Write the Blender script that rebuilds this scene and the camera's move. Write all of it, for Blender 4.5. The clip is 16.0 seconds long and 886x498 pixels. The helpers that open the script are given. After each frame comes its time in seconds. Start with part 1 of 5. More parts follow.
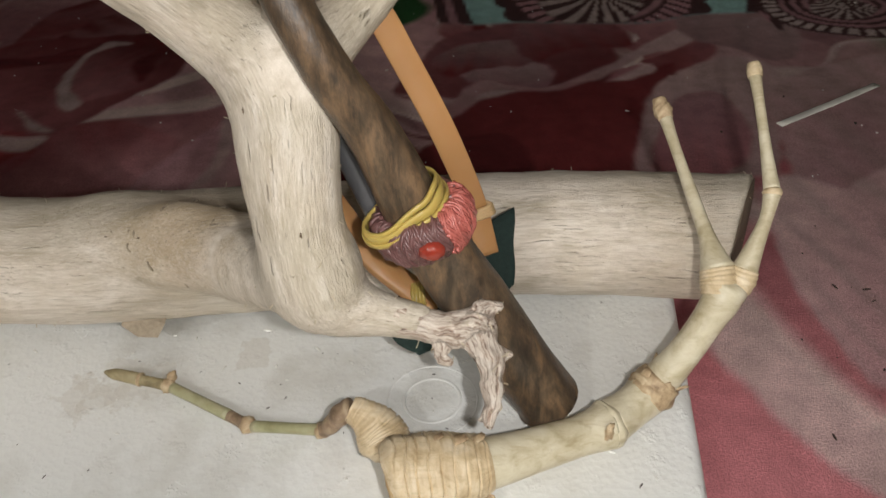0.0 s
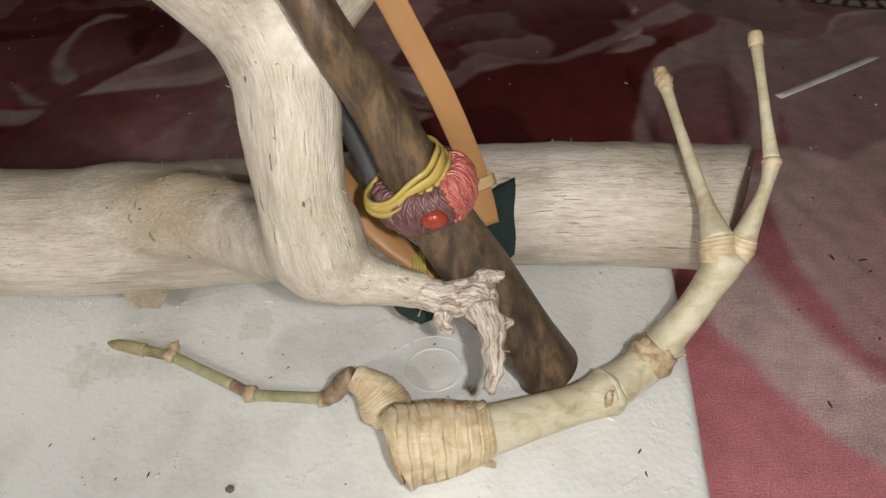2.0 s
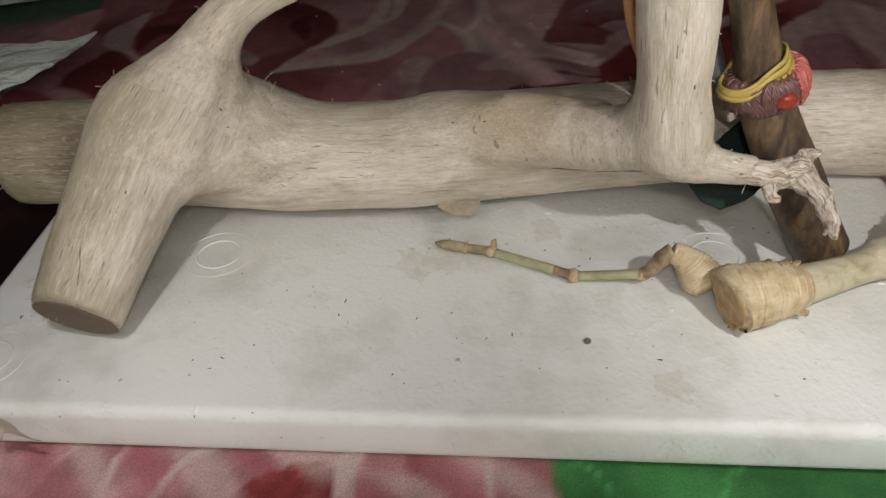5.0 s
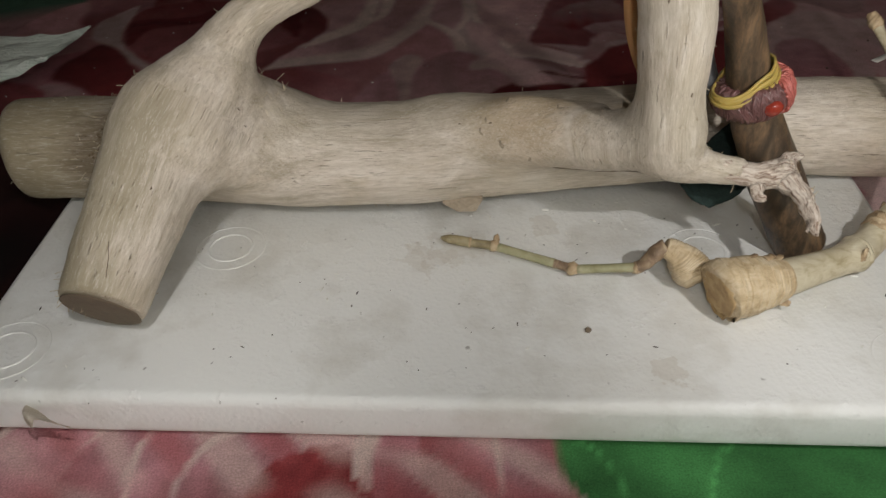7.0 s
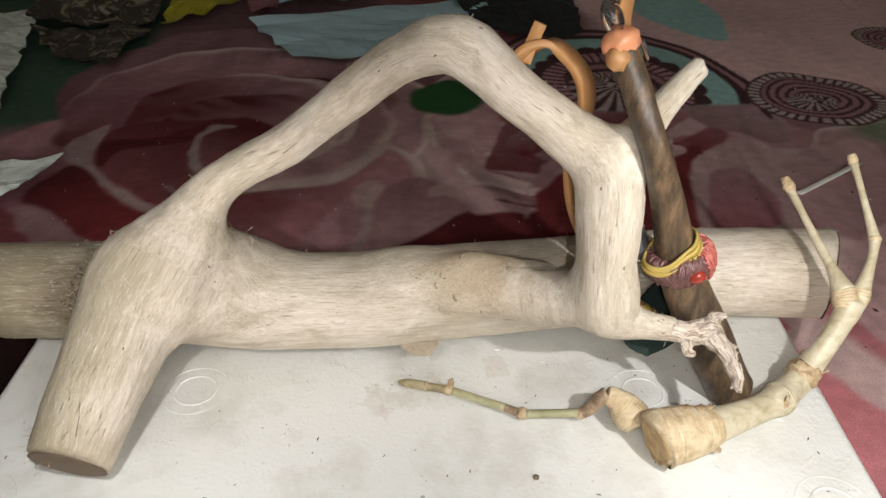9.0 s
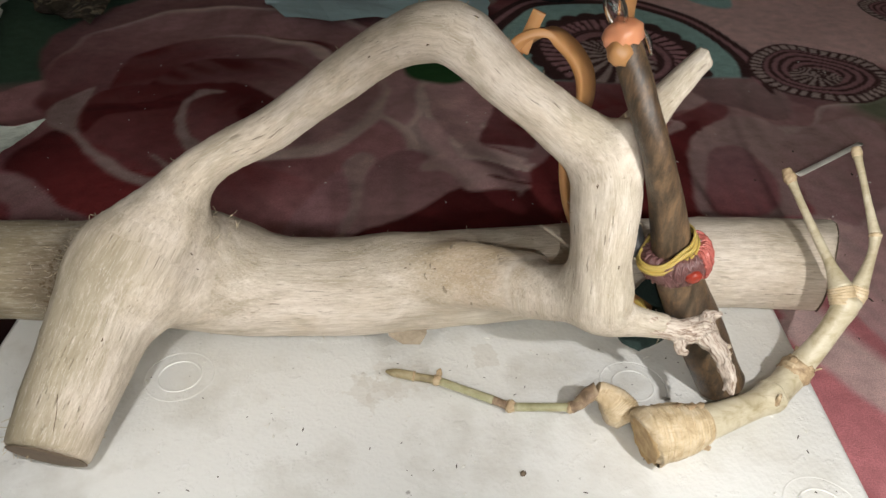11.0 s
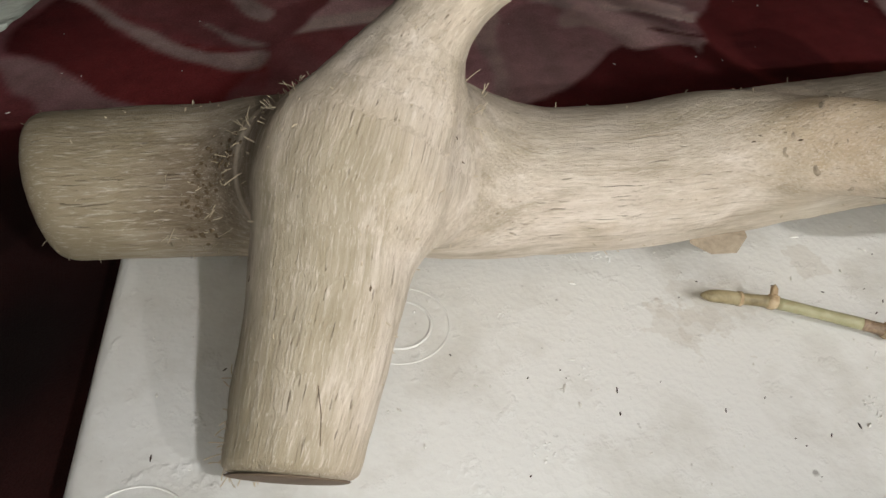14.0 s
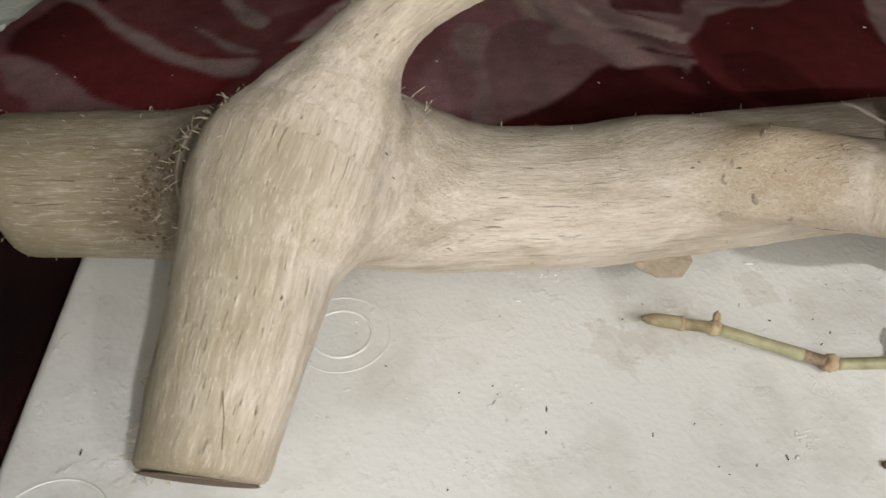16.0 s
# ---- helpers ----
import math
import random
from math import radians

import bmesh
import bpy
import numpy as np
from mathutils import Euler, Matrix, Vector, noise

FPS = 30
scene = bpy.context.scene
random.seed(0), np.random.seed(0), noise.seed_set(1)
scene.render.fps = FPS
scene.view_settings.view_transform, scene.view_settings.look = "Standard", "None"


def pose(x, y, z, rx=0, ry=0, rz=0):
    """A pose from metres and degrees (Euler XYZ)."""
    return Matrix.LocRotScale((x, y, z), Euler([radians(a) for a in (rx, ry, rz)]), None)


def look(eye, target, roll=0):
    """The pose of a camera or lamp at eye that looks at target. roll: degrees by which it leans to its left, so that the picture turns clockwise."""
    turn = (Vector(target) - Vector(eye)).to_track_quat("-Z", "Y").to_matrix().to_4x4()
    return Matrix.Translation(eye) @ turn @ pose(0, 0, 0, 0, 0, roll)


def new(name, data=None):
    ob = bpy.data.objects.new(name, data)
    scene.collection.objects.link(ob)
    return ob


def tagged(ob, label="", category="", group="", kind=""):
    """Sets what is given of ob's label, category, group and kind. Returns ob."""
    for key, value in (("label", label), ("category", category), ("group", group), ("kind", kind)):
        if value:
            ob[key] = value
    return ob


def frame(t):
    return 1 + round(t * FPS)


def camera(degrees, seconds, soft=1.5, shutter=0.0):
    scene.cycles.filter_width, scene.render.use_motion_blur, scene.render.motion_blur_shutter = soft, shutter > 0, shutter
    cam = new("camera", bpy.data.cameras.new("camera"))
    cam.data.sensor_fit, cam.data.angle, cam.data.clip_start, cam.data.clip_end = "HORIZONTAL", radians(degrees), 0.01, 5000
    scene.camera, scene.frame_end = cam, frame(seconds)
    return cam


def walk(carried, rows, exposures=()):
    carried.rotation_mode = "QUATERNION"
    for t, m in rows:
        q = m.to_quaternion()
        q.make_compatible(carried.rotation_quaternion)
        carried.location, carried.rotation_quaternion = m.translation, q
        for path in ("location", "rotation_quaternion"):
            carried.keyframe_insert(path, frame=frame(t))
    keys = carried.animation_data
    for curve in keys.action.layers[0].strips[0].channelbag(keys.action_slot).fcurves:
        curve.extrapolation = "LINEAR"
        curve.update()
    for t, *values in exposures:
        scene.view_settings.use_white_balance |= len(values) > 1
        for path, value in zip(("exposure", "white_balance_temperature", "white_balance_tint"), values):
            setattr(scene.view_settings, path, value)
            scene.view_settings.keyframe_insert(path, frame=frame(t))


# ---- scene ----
cam = camera(62.3, 16.0, shutter=0.4)
PATH = [
    (0, (0.008, 0.008, 0.266), (-0.045, 1.586, -0.96), -3.2),
    (0.5, (0.008, 0.007, 0.264), (-0.024, 1.548, -1.011), -2.9),
    (1, (0.009, 0.007, 0.263), (-0.022, 1.539, -1.022), -3.0),
    (1.5, (0.007, 0.006, 0.264), (-0.036, 1.546, -1.011), -3.2),
    (2, (0.006, 0.005, 0.265), (-0.04, 1.543, -1.012), -3.2),
    (2.5, (0.005, 0.004, 0.267), (-0.023, 1.534, -1.021), -2.9),
    (3, (-0.009, 0.003, 0.267), (-0.023, 1.553, -0.997), -2.6),
    (3.5, (-0.038, -0.004, 0.267), (0.023, 1.5, -1.05), -0.7),
    (4, (-0.072, -0.055, 0.267), (0.028, 1.562, -0.906), -1.3),
    (4.5, (-0.125, -0.07, 0.256), (-0.056, 1.538, -0.93), -2.1),
    (5, (-0.157, -0.084, 0.266), (-0.179, 1.493, -0.964), -4.1),
    (7.5, (-0.18, -0.1, 0.292), (-0.061, 1.45, -0.968), -0.4),
    (8, (-0.173, -0.099, 0.323), (-0.015, 1.371, -1.024), 1.1),
    (8.5, (-0.179, -0.101, 0.35), (-0.024, 1.579, -0.724), -0.2),
    (9, (-0.176, -0.099, 0.335), (0.007, 1.573, -0.746), 0.4),
    (11.5, (-0.172, -0.058, 0.346), (0.026, 1.53, -0.853), 2.4),
    (12, (-0.177, -0.001, 0.315), (0.027, 1.57, -0.905), 3.0),
    (12.5, (-0.246, 0.038, 0.287), (-0.116, 1.563, -1.0), -0.7),
    (13, (-0.285, 0.06, 0.26), (-0.054, 1.497, -1.112), 2.3),
    (13.5, (-0.314, 0.071, 0.246), (0.106, 1.427, -1.163), 5.0),
    (14, (-0.326, 0.063, 0.245), (-0.001, 1.46, -1.149), 2.0),
    (14.5, (-0.32, 0.06, 0.25), (-0.016, 1.466, -1.14), 2.0),
    (15, (-0.315, 0.059, 0.248), (-0.025, 1.468, -1.141), 1.9),
    (15.5, (-0.309, 0.057, 0.252), (-0.032, 1.484, -1.121), 1.8),
    (16, (-0.29, 0.055, 0.251), (-0.038, 1.48, -1.13), 2.3),
]
EXPOSURE = [(0, -0.32), (1.5, -0.26), (3, -0.30), (3.5, -0.36), (4.2, -0.44), (5, -0.52), (7.5, -0.72), (8, -0.70), (8.5, 0.02), (9, 0.16), (11.5, 0.0), (12, 0.04), (12.5, 0.18), (13.5, -0.07), (14.2, -0.02), (15, 0.05), (16, -0.06)]
walk(cam, [(t, look(eye, target, roll)) for t, eye, target, roll in PATH], EXPOSURE)


# ---- world and light: a dark room, with fixed spots standing in for the moving phone torch ----
FLOOR = -0.03
# added ambient fill, let in through the south wall's opening
world = bpy.data.worlds.new("ambient_fill")
scene.world = world
world.use_nodes = True
world.node_tree.nodes["Background"].inputs[0].default_value = (1.0, 0.97, 0.9, 1)
world.node_tree.nodes["Background"].inputs[1].default_value = 2.5


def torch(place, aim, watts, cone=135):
    lamp = bpy.data.lights.new("torch_stand_in", "SPOT")
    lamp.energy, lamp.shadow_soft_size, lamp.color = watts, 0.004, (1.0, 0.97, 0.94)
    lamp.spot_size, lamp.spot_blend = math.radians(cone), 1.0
    ob = new("torch_stand_in", lamp)
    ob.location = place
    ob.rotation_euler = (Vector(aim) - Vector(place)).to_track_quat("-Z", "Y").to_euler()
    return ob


# one moving torch replaced by three fixed lamps, each with its own cone
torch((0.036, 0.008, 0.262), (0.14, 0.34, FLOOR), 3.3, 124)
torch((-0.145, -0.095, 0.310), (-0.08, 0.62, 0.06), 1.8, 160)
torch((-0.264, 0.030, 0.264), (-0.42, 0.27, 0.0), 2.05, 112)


# ---- materials ----
def rgb(h):
    return tuple(((int(h[i:i + 2], 16) / 255 + 0.055) / 1.055) ** 2.4 if int(h[i:i + 2], 16) > 10 else int(h[i:i + 2], 16) / 255 / 12.92 for i in (0, 2, 4)) + (1.0,)


class Mat:
    """A small builder for node materials."""

    def __init__(self, name, rough=0.6):
        self.m = bpy.data.materials.new(name)
        self.m.use_nodes = True
        self.nt = self.m.node_tree
        self.b = self.nt.nodes["Principled BSDF"]
        self.b.inputs["Roughness"].default_value = rough
        self.co = self.nt.nodes.new("ShaderNodeTexCoord").outputs["Object"]

    def node(self, kind, **inp):
        n = self.nt.nodes.new(kind)
        for k, v in inp.items():
            self.put(n.inputs[k], v)
        return n

    def put(self, sock, v):
        if isinstance(v, bpy.types.NodeSocket):
            self.nt.links.new(v, sock)
        else:
            sock.default_value = v

    def scaled(self, sx, sy, sz, co=None):
        n = self.nt.nodes.new("ShaderNodeMapping")
        self.put(n.inputs["Vector"], co or self.co)
        n.inputs["Scale"].default_value = (sx, sy, sz)
        return n.outputs[0]

    def noise(self, scale, detail=4, rough=0.55, co=None, distort=0.0):
        n = self.node("ShaderNodeTexNoise", Scale=scale, Detail=detail, Roughness=rough, Distortion=distort)
        self.put(n.inputs["Vector"], co or self.co)
        return n.outputs[0]

    def ramp(self, fac, *stops):
        n = self.nt.nodes.new("ShaderNodeValToRGB")
        self.put(n.inputs[0], fac)
        e = n.color_ramp.elements
        while len(e) < len(stops):
            e.new(0.5)
        for el, (p, c) in zip(e, stops):
            el.position, el.color = p, c
        return n.outputs[0]

    def mix(self, fac, a, b, how="MIX"):
        n = self.nt.nodes.new("ShaderNodeMix")
        n.data_type, n.blend_type = "RGBA", how
        self.put(n.inputs[0], fac), self.put(n.inputs[6], a), self.put(n.inputs[7], b)
        return n.outputs[2]

    def math(self, op, a, b=0.0):
        n = self.nt.nodes.new("ShaderNodeMath")
        n.operation = op
        self.put(n.inputs[0], a), self.put(n.inputs[1], b)
        return n.outputs[0]

    def color(self, v):
        self.put(self.b.inputs["Base Color"], v)
        return self

    def bump(self, height, strength=0.3, distance=0.001):
        n = self.node("ShaderNodeBump", Strength=strength, Distance=distance, Height=height)
        self.nt.links.new(n.outputs[0], self.b.inputs["Normal"])
        return self


def gray(v):
    return (v, v, v, 1)


def plain(name, hexa, rough=0.6):
    return Mat(name, rough).color(rgb(hexa)).m


def wood_material():
    k = Mat("driftwood", 0.62)
    g = k.node("ShaderNodeAttribute")
    g.attribute_name = "grain"
    co = g.outputs["Vector"]
    streak = k.noise(1.0, 6, 0.66, k.scaled(34, 300, 300, co), 0.25)
    mottle = k.noise(1.0, 5, 0.65, k.scaled(34, 85, 85, co), 0.3)
    fine = k.noise(1.0, 5, 0.7, k.scaled(120, 1300, 1300, co))
    fleck = k.noise(1.0, 4, 0.6, k.scaled(62, 1050, 1050, co), 0.5)
    where = k.noise(24, 3, 0.55)
    c = k.ramp(streak, (0.27, (0.48, 0.41, 0.325, 1)), (0.45, (0.625, 0.55, 0.46, 1)), (0.66, (0.71, 0.64, 0.555, 1)))
    c = k.mix(k.ramp(k.noise(13, 4, 0.55), (0.46, gray(0)), (0.68, gray(0.65))), c, (0.58, 0.485, 0.345, 1))
    c = k.mix(k.ramp(k.noise(9, 4, 0.6, None, 0.5), (0.50, gray(0)), (0.64, gray(0.5))), c, (0.47, 0.425, 0.325, 1))
    c = k.mix(k.ramp(k.noise(46, 4, 0.65), (0.58, gray(0)), (0.76, gray(0.4))), c, (0.42, 0.32, 0.20, 1))
    c = k.mix(k.ramp(mottle, (0.49, gray(0)), (0.66, gray(0.8))), c, (0.40, 0.345, 0.255, 1))
    c = k.mix(k.ramp(mottle, (0.30, gray(0.55)), (0.45, gray(0))), c, (0.78, 0.72, 0.64, 1))
    # olive weathering: the west end of the log, the back of the leg and the torn ridge; dark brown in the crease
    # the last entry paints the torchlight's falloff into the log's middle
    for place, size, amount, tone in (((-0.425, 0.33, 0.045), 0.105, 0.9, (0.27, 0.225, 0.14, 1)), ((-0.364, 0.290, 0.074), 0.036, 0.85, (0.13, 0.095, 0.06, 1)), ((-0.374, 0.303, 0.048), 0.030, 0.85, (0.13, 0.095, 0.055, 1)), ((-0.360, 0.205, 0.050), 0.042, 0.8, (0.27, 0.235, 0.15, 1)), ((-0.345, 0.245, 0.09), 0.034, 0.6, (0.36, 0.315, 0.21, 1)), ((-0.351, 0.177, 0.042), 0.030, 0.8, (0.33, 0.285, 0.19, 1)), ((-0.333, 0.207, 0.080), 0.030, 0.8, (0.33, 0.285, 0.19, 1)), ((-0.314, 0.243, 0.107), 0.028, 0.7, (0.33, 0.285, 0.19, 1)), ((-0.115, 0.27, 0.085), 0.040, 0.55, (0.50, 0.36, 0.20, 1)), ((-0.18, 0.31, 0.08), 0.055, 0.4, (0.42, 0.37, 0.27, 1))):
        at = k.node("ShaderNodeVectorMath")
        at.operation = "DISTANCE"
        k.put(at.inputs[0], k.co)
        at.inputs[1].default_value = place
        reach = k.math("ADD", k.math("DIVIDE", at.outputs["Value"], size), k.math("ADD", k.math("MULTIPLY", where, 0.8), k.math("MULTIPLY", streak, 0.9)))
        c = k.mix(k.ramp(k.math("MULTIPLY", reach, 0.5), (0.60, gray(amount)), (1.0, gray(0))), c, tone)
    marks = k.math("ADD", fleck, k.math("MULTIPLY", where, 0.16))
    c = k.mix(k.ramp(marks, (0.722, gray(0)), (0.77, gray(0.6))), c, (0.23, 0.175, 0.12, 1))
    c = k.mix(k.ramp(fine, (0.34, gray(0.5)), (0.47, gray(0))), c, (0.33, 0.265, 0.185, 1))
    c = k.mix(k.ramp(fine, (0.54, gray(0)), (0.66, gray(0.45))), c, (0.82, 0.76, 0.68, 1))
    vein = k.noise(1.0, 5, 0.7, k.scaled(22, 560, 560, co), 0.6)
    c = k.mix(k.ramp(vein, (0.56, gray(0)), (0.66, gray(0.45))), c, (0.36, 0.30, 0.22, 1))
    # where two limbs grow together the grain is confused and fades out
    sure = k.node("ShaderNodeAttribute")
    sure.attribute_name = "sure"
    sure = k.ramp(sure.outputs["Fac"], (0.08, gray(0)), (0.45, gray(1)))
    knit = k.ramp(k.noise(150, 5, 0.7), (0.3, (0.44, 0.37, 0.28, 1)), (0.5, (0.60, 0.53, 0.44, 1)), (0.7, (0.72, 0.65, 0.56, 1)))
    k.color(k.mix(sure, knit, c))
    h = k.math("ADD", k.math("MULTIPLY", streak, 0.4), k.math("ADD", k.math("MULTIPLY", fine, 0.5), k.math("MULTIPLY", mottle, 0.5)))
    h = k.math("SUBTRACT", h, k.ramp(marks, (0.73, gray(0)), (0.79, gray(0.8))))
    h = k.math("ADD", k.math("MULTIPLY", k.math("SUBTRACT", h, 0.7), sure), k.math("MULTIPLY", k.noise(190, 4, 0.7), 0.5))
    return k.bump(h, 0.9, 0.0013).m


def claw_material():
    k = Mat("peeled_root", 0.7)
    g = k.node("ShaderNodeAttribute")
    g.attribute_name = "grain"
    co = g.outputs["Vector"]
    n = k.noise(1.0, 6, 0.68, k.scaled(70, 820, 820, co), 0.8)
    k.color(k.ramp(n, (0.35, (0.17, 0.11, 0.08, 1)), (0.44, (0.42, 0.32, 0.25, 1)), (0.52, (0.66, 0.57, 0.48, 1)), (0.68, (0.80, 0.74, 0.66, 1))))
    return k.bump(n, 0.9, 0.002).m


def foam_material():
    k = Mat("polystyrene_foam", 0.42)
    dirt = k.noise(22, 5, 0.6)
    smudge = k.noise(7, 3, 0.5, None, 0.6)
    bead = k.node("ShaderNodeTexVoronoi", Scale=330.0)
    k.put(bead.inputs["Vector"], k.co)
    c = k.mix(k.ramp(dirt, (0.50, gray(0)), (0.72, gray(0.5))), (0.80, 0.81, 0.79, 1), (0.50, 0.48, 0.42, 1))
    c = k.mix(k.ramp(smudge, (0.5, gray(0)), (0.72, gray(0.4))), c, (0.62, 0.60, 0.54, 1))
    for sx, sy, size, amount in ((0.102, -0.0965, 0.030, 0.3), (0.0, 0.010, 0.05, 0.2), (0.06, 0.03, 0.03, 0.22), (-0.013, 0.003, 0.042, 0.2)):
        at = k.node("ShaderNodeVectorMath")
        at.operation = "DISTANCE"
        k.put(at.inputs[0], k.co)
        at.inputs[1].default_value = (sx, sy, 0.03)
        near = k.math("ADD", k.math("DIVIDE", at.outputs["Value"], size), k.math("MULTIPLY", k.noise(70, 4, 0.6), 1.3))
        c = k.mix(k.ramp(near, (0.95, gray(amount)), (1.45, gray(0))), c, (0.47, 0.41, 0.32, 1))
    spots = k.noise(160, 2, 0.5)
    c = k.mix(k.ramp(spots, (0.74, gray(0)), (0.80, gray(0.7))), c, (0.2, 0.19, 0.17, 1))
    k.color(c)
    dent = k.noise(75, 3, 0.55)
    h = k.math("ADD", k.math("ADD", k.math("MULTIPLY", bead.outputs[0], 0.4), k.math("MULTIPLY", k.noise(420, 3, 0.7), 0.5)), k.ramp(k.noise(95, 4, 0.6), (0.58, gray(0)), (0.74, gray(0.9))))
    k.put(k.b.inputs["Roughness"], k.ramp(dent, (0.3, gray(0.34)), (0.7, gray(0.55))))
    return k.bump(h, 0.45, 0.0011).m


def stick_material():
    k = Mat("dark_stained_wood", 0.36)
    co = k.scaled(110, 110, 16)
    n = k.noise(1.0, 6, 0.68, co, 0.5)
    patch = k.noise(85, 8, 0.78, k.scaled(1.3, 1.3, 0.34), 0.2)
    grit = k.noise(240, 4, 0.7, k.scaled(1, 1, 0.5))
    c = k.ramp(n, (0.3, (0.020, 0.015, 0.011, 1)), (0.52, (0.062, 0.043, 0.027, 1)), (0.74, (0.14, 0.098, 0.06, 1)))
    c = k.mix(k.ramp(patch, (0.47, gray(0)), (0.64, gray(0.6))), c, (0.24, 0.145, 0.075, 1))
    c = k.mix(k.ramp(patch, (0.34, gray(0.6)), (0.44, gray(0))), c, (0.025, 0.02, 0.016, 1))
    c = k.mix(k.ramp(grit, (0.50, gray(0)), (0.66, gray(0.5))), c, (0.028, 0.021, 0.015, 1))
    k.color(c)
    k.put(k.b.inputs["Roughness"], k.ramp(patch, (0.4, gray(0.36)), (0.7, gray(0.55))))
    return k.bump(k.math("ADD", k.math("ADD", n, k.math("MULTIPLY", patch, 0.6)), k.math("MULTIPLY", grit, 0.5)), 0.6, 0.001).m


def stalk_material(name, lo, mid, hi, rough=0.36, stretch=(60, 60, 60)):
    k = Mat(name, rough)
    n = k.noise(1.0, 5, 0.6, k.scaled(*stretch), 0.5)
    spot = k.noise(120, 2, 0.5)
    c = k.ramp(n, (0.3, lo), (0.5, mid), (0.72, hi))
    c = k.mix(k.ramp(spot, (0.68, gray(0)), (0.76, gray(0.6))), c, (0.2, 0.14, 0.07, 1))
    line = k.noise(1.0, 4, 0.65, k.scaled(40, 420, 420), 0.4)
    c = k.mix(k.ramp(line, (0.54, gray(0)), (0.70, gray(0.4))), c, (0.33, 0.25, 0.14, 1))
    k.color(c)
    return k.bump(k.math("ADD", n, k.math("MULTIPLY", k.noise(420, 4, 0.7), 0.5)), 0.4, 0.001).m


def latex_material(name, a, b, rough=0.38):
    k = Mat(name, rough)
    n = k.noise(45, 4, 0.6)
    k.color(k.mix(n, a, b))
    k.b.inputs["Subsurface Weight"].default_value = 0.15
    k.b.inputs["Subsurface Radius"].default_value = (0.004, 0.002, 0.001)
    return k.bump(k.noise(300, 3, 0.6), 0.15, 0.0005).m


def cord_material(name, a, b, gloss=0.3):
    k = Mat(name, gloss)
    n = k.noise(500, 4, 0.7)
    m = k.noise(90, 3, 0.6)
    k.color(k.mix(k.ramp(n, (0.3, gray(0)), (0.7, gray(1))), k.mix(m, a, b), b))
    return k.bump(n, 0.6, 0.0008).m


def blanket_material():
    k = Mat("rose_print_plush", 0.85)
    a = k.node("ShaderNodeAttribute")
    a.attribute_name = "print"
    fuzz = k.noise(900, 3, 0.7)
    nap = k.noise(60, 4, 0.6)
    c = k.mix(1.0, a.outputs["Color"], k.ramp(fuzz, (0.25, gray(0.62)), (0.75, gray(1.25))), "MULTIPLY")
    c = k.mix(1.0, c, k.ramp(nap, (0.3, gray(0.82)), (0.7, gray(1.1))), "MULTIPLY")
    k.color(c)
    k.b.inputs["Specular IOR Level"].default_value = 0.15
    return k.bump(k.math("ADD", fuzz, nap), 0.5, 0.002).m


def plastic_film(name, tint, facet=None):
    """Crinkled film; facet: the colour that paints the highlights on its folds."""
    k = Mat(name, 0.22)
    n = k.noise(40, 4, 0.6, None, 1.0)
    c = k.mix(n, tint, tuple(min(1, c * 1.5) for c in tint[:3]) + (1,))
    if facet:
        c = k.mix(k.ramp(k.noise(26, 3, 0.6, None, 1.6), (0.53, gray(0)), (0.60, gray(0.8))), c, facet)
    k.color(c)
    return k.bump(n, 0.8, 0.004).m


def cloudy(name, hexa, rough=0.6, scale=60, amount=0.35, bump=0.3):
    k = Mat(name, rough)
    n = k.noise(scale, 4, 0.6)
    base = rgb(hexa)
    k.color(k.mix(n, tuple(c * (1 - amount) for c in base[:3]) + (1,), tuple(min(1, c * (1 + amount)) for c in base[:3]) + (1,)))
    return k.bump(n, bump, 0.001).m


M_WOOD = wood_material()
M_CLAW = claw_material()
M_FIBRE = cloudy("wood_fibre", "c9bca2", 0.7)
M_FOAM = foam_material()
M_STICK = stick_material()
M_STALK = stalk_material("dried_stalk", (0.36, 0.30, 0.18, 1), (0.53, 0.47, 0.33, 1), (0.64, 0.59, 0.455, 1), 0.42, (70, 110, 110))
M_STUMP = stalk_material("ringed_stem_base", (0.40, 0.29, 0.16, 1), (0.58, 0.46, 0.29, 1), (0.70, 0.60, 0.44, 1), 0.5, (140, 140, 140))
M_HUSK = stalk_material("papery_husk", (0.20, 0.13, 0.07, 1), (0.44, 0.32, 0.19, 1), (0.58, 0.48, 0.32, 1), 0.6, (200, 200, 200))
M_SCAR = stalk_material("scarred_end", (0.33, 0.2, 0.09, 1), (0.48, 0.33, 0.16, 1), (0.6, 0.45, 0.25, 1), 0.65, (120, 120, 120))
M_SPROUT = stalk_material("green_shoot", (0.22, 0.21, 0.10, 1), (0.33, 0.32, 0.18, 1), (0.46, 0.43, 0.28, 1), 0.4)
M_SHOOT_DRY = stalk_material("dry_shoot", (0.15, 0.115, 0.055, 1), (0.29, 0.24, 0.13, 1), (0.42, 0.36, 0.22, 1), 0.5, (130, 130, 130))
M_SHOOT_BROWN = stalk_material("browned_shoot", (0.12, 0.08, 0.05, 1), (0.25, 0.17, 0.11, 1), (0.4, 0.31, 0.2, 1), 0.5, (150, 150, 150))
M_CORD = cord_material("maroon_cord", (0.022, 0.009, 0.009, 1), (0.17, 0.08, 0.075, 1))
M_BRAID = cord_material("red_braid", (0.17, 0.02, 0.018, 1), (0.46, 0.135, 0.11, 1), 0.26)
M_BEAD = latex_material("red_wax", (0.22, 0.022, 0.014, 1), (0.30, 0.05, 0.03, 1), 0.12)
